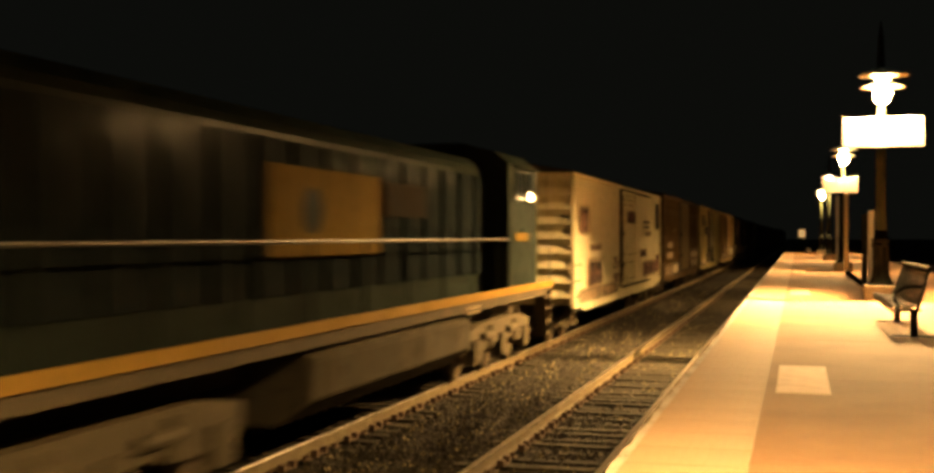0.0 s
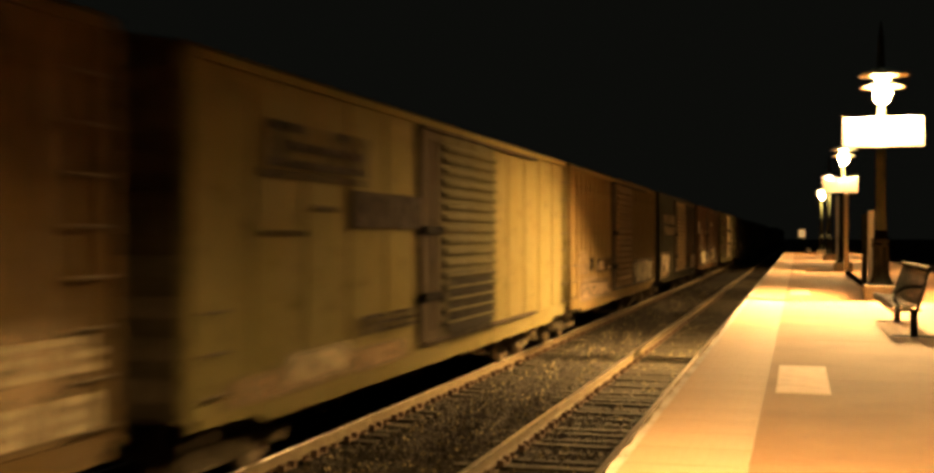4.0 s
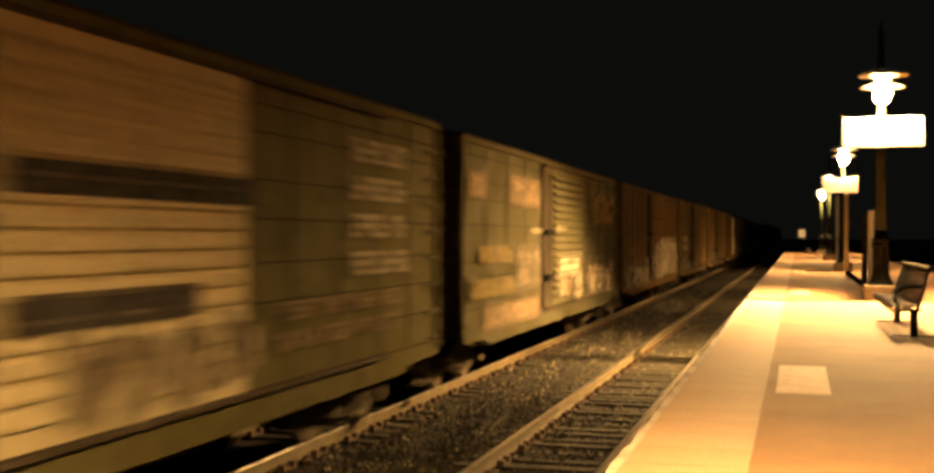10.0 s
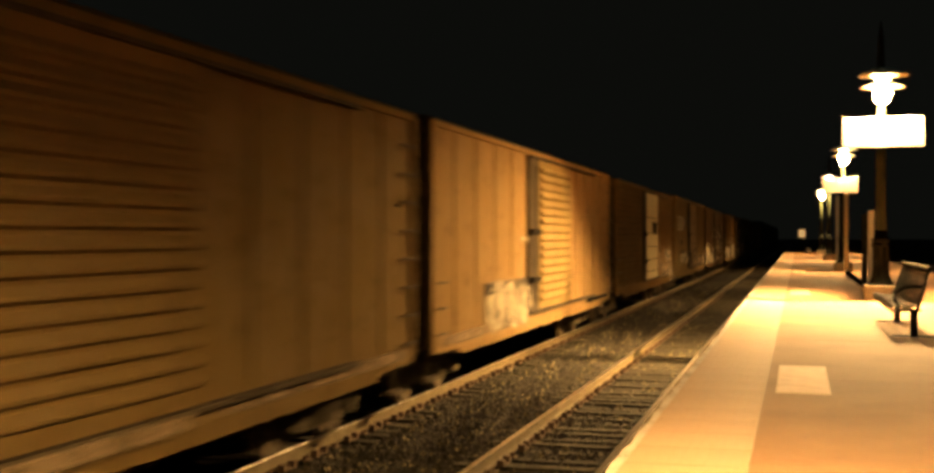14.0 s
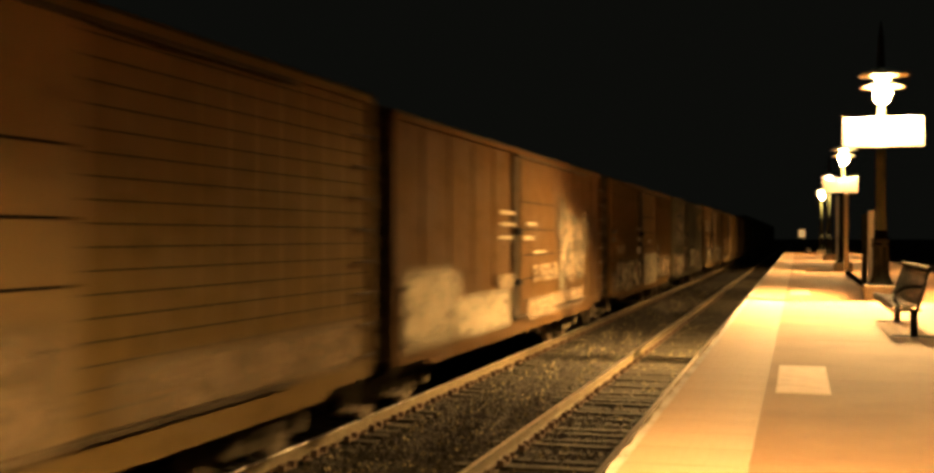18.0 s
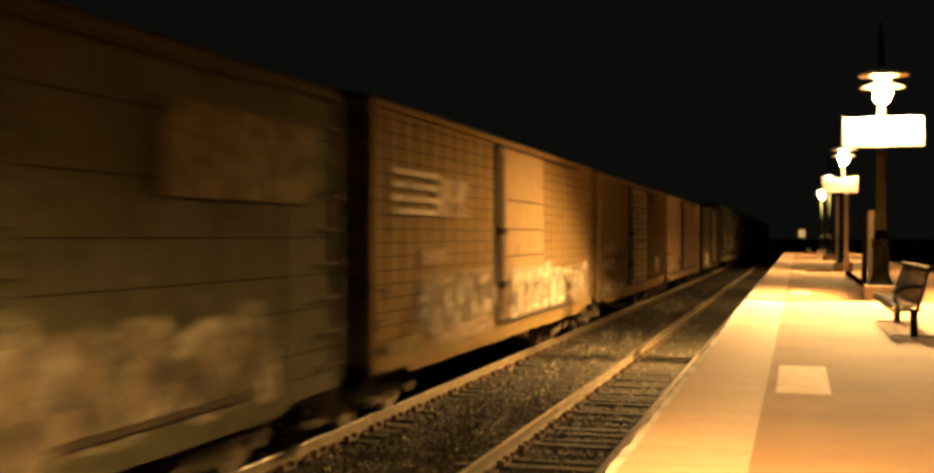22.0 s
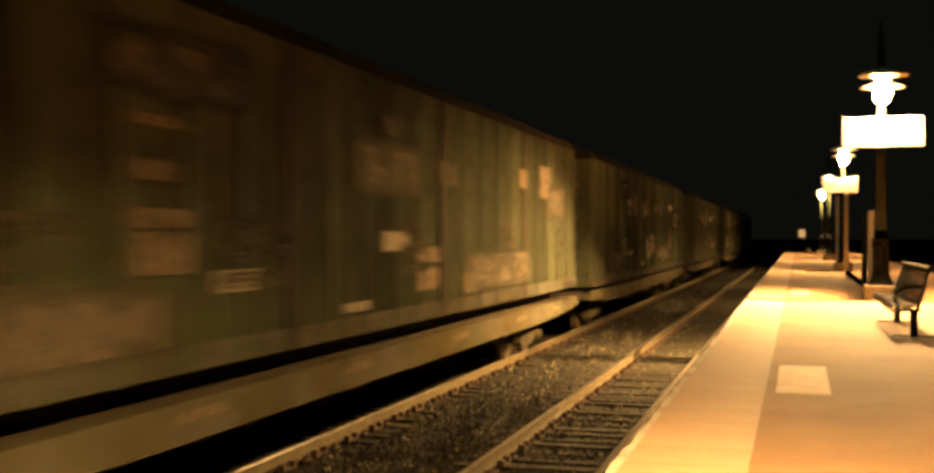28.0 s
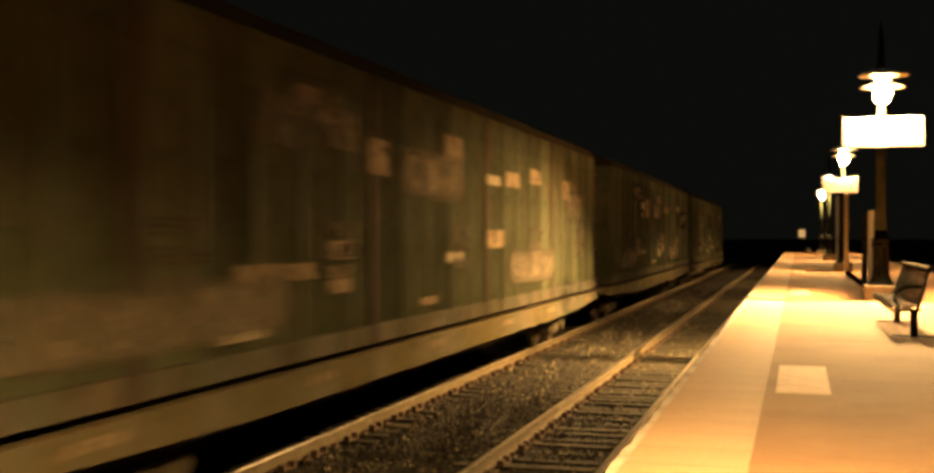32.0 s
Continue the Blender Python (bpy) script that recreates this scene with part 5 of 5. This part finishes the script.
    for s in (-1, 1):
        extrude(big, [(-2.5, 0.62), (-2.5, 0.92), (-1.6, 1.05), (1.6, 1.05), (2.5, 0.92), (2.5, 0.62), (1.5, 0.48), (0.7, 0.62), (-0.7, 0.62), (-1.5, 0.48)], s * 1.1 - 0.09, s * 1.1 + 0.09)
        for y in (-2.0, 0, 2.0):
            box(big, s * 1.16 - 0.1, s * 1.16 + 0.1, y - 0.22, y + 0.22, 0.32, 0.78)
        for y in (-1.0, 1.0):
            rod(big, (s * 1.16, y, 0.55), (s * 1.16, y, 1.0), 0.13, 10)
            rod(big, (s * 1.22, y - 0.6, 0.80), (s * 1.22, y + 0.1, 0.80), 0.09, 8)
    box(big, -1.12, 1.12, -0.3, 0.3, 0.6, 1.0)
    big_me = mesh_of("truck", big, M["truck"], 0.01)
    add_truck(loco, -3.4, 4.0, big_me, 3)
    add_truck(loco, -L + 3.6, 4.0, big_me, 3)
    part("coupler", COUPLER, None, loco, at=(0, 0, 0))


locomotive()


# ---- ties, tie plates, spikes and loose stones ----
def sleepers():
    rnd = random.Random(11)
    meshes = []
    for i in range(6):
        bm = bmesh.new()
        box(bm, -1.30, 1.30, -0.115, 0.115, -0.36, -0.192)
        for v in bm.verts:
            v.co += Vector((rnd.uniform(-0.05, 0.05), rnd.uniform(-0.014, 0.014), rnd.uniform(-0.008, 0.0)))
        meshes.append(mesh_of("tie", bm, M["tie"], 0.012))
    for name, track in TRACKS.items():
        plates = bmesh.new()
        far = bmesh.new()
        for k in range(230):
            y = 3.0 + 0.52 * k + rnd.uniform(-0.07, 0.07)
            if k < 150:
                t = part("tie", meshes[rnd.randrange(6)], None, track, "weathered timber tie" if k == 0 else "", at=(rnd.uniform(-0.04, 0.04), y, rnd.uniform(-0.035, 0.0)))
                t.rotation_euler = (rnd.uniform(-0.05, 0.05), 0, rnd.uniform(-0.035, 0.035))
            else:
                box(far, -1.3, 1.3, y - 0.11, y + 0.11, -0.36, -0.19)
            if k < 110:
                for sx in (-GAUGE, GAUGE):
                    box(plates, sx - 0.17, sx + 0.17, y - 0.09, y + 0.09, -0.191, -0.176)
                    for dx in (-0.105, 0.105):
                        for dy in (-0.045, 0.045):
                            box(plates, sx + dx - 0.018, sx + dx + 0.018, y + dy - 0.016, y + dy + 0.016, -0.176, -0.135 + rnd.uniform(-0.01, 0.015))
                    if k % 2 == 0:
                        for dy in (-0.15, 0.15):
                            box(plates, sx + 0.075, sx + 0.16, y + dy - 0.045, y + dy + 0.045, -0.20, -0.11)
        tagged(part("tie_plates", plates, M["spike"], track, "rusty tie plates, spikes and rail anchors"), kind="stuff")
        tagged(part("far_ties", far, M["tie"], track), kind="stuff")


sleepers()


def stones():
    rnd = np.random.RandomState(3)
    count = 42000
    y = 5.5 * np.exp(rnd.rand(count) * np.log(70 / 5.5))
    x = np.where(rnd.rand(count) < 0.55, rnd.uniform(-5.75, -4.15, count), np.where(rnd.rand(count) < 0.78, rnd.uniform(-4.4, -1.3, count), rnd.uniform(-6.2, -5.5, count)))
    size = rnd.uniform(0.016, 0.046, count) * np.where(rnd.rand(count) < 0.03, 1.5, 1.0)
    base = np.where((x > -5.7) & (x < -4.28), -0.228 + 0.025 * np.sin(x * 7 + y), -0.232)
    octa = np.array([(1, 0, 0), (-1, 0, 0), (0, 1, 0), (0, -1, 0), (0, 0, 1), (0, 0, -1)], float)
    tri = np.array([(0, 2, 4), (2, 1, 4), (1, 3, 4), (3, 0, 4), (2, 0, 5), (1, 2, 5), (3, 1, 5), (0, 3, 5)])
    v = octa[None] * size[:, None, None] * rnd.uniform(0.6, 1.3, (count, 6, 1))
    v += rnd.uniform(-0.3, 0.3, v.shape) * size[:, None, None]
    v += np.stack((x, y, base), 1)[:, None, :]
    f = tri[None] + 6 * np.arange(count)[:, None, None]
    me = bpy.data.meshes.new("loose_stones")
    me.from_pydata(v.reshape(-1, 3).tolist(), [], f.reshape(-1, 3).tolist())
    me.materials.append(M["stone"])
    tagged(new("loose_stones", me), "loose crushed stone ballast between the tracks", "gravel", kind="stuff")


stones()


# ---- what moves ----
def motions():
    times = [0.0, 4.0, 8.0, 12.0, 16.0, 20.0, 24.0, 28.0, 32.0]
    for car, y0 in MOVING:
        x, z = car.location.x, car.location.z
        walk(car, [(t, pose(x, y0 - travelled(t), z)) for t in times])
    # every wheel turns alike: one wheelset is keyed, the others take the same turning
    first = WHEELSETS[0]
    walk(first, [(k / 30, Matrix.Rotation(travelled(k / 30) / WHEEL_R, 4, "X")) for k in range(0, 961)])
    for w in WHEELSETS[1:]:
        w.rotation_mode = "QUATERNION"
        w.animation_data_create().action = first.animation_data.action
        w.animation_data.action_slot = first.animation_data.action_slot


motions()
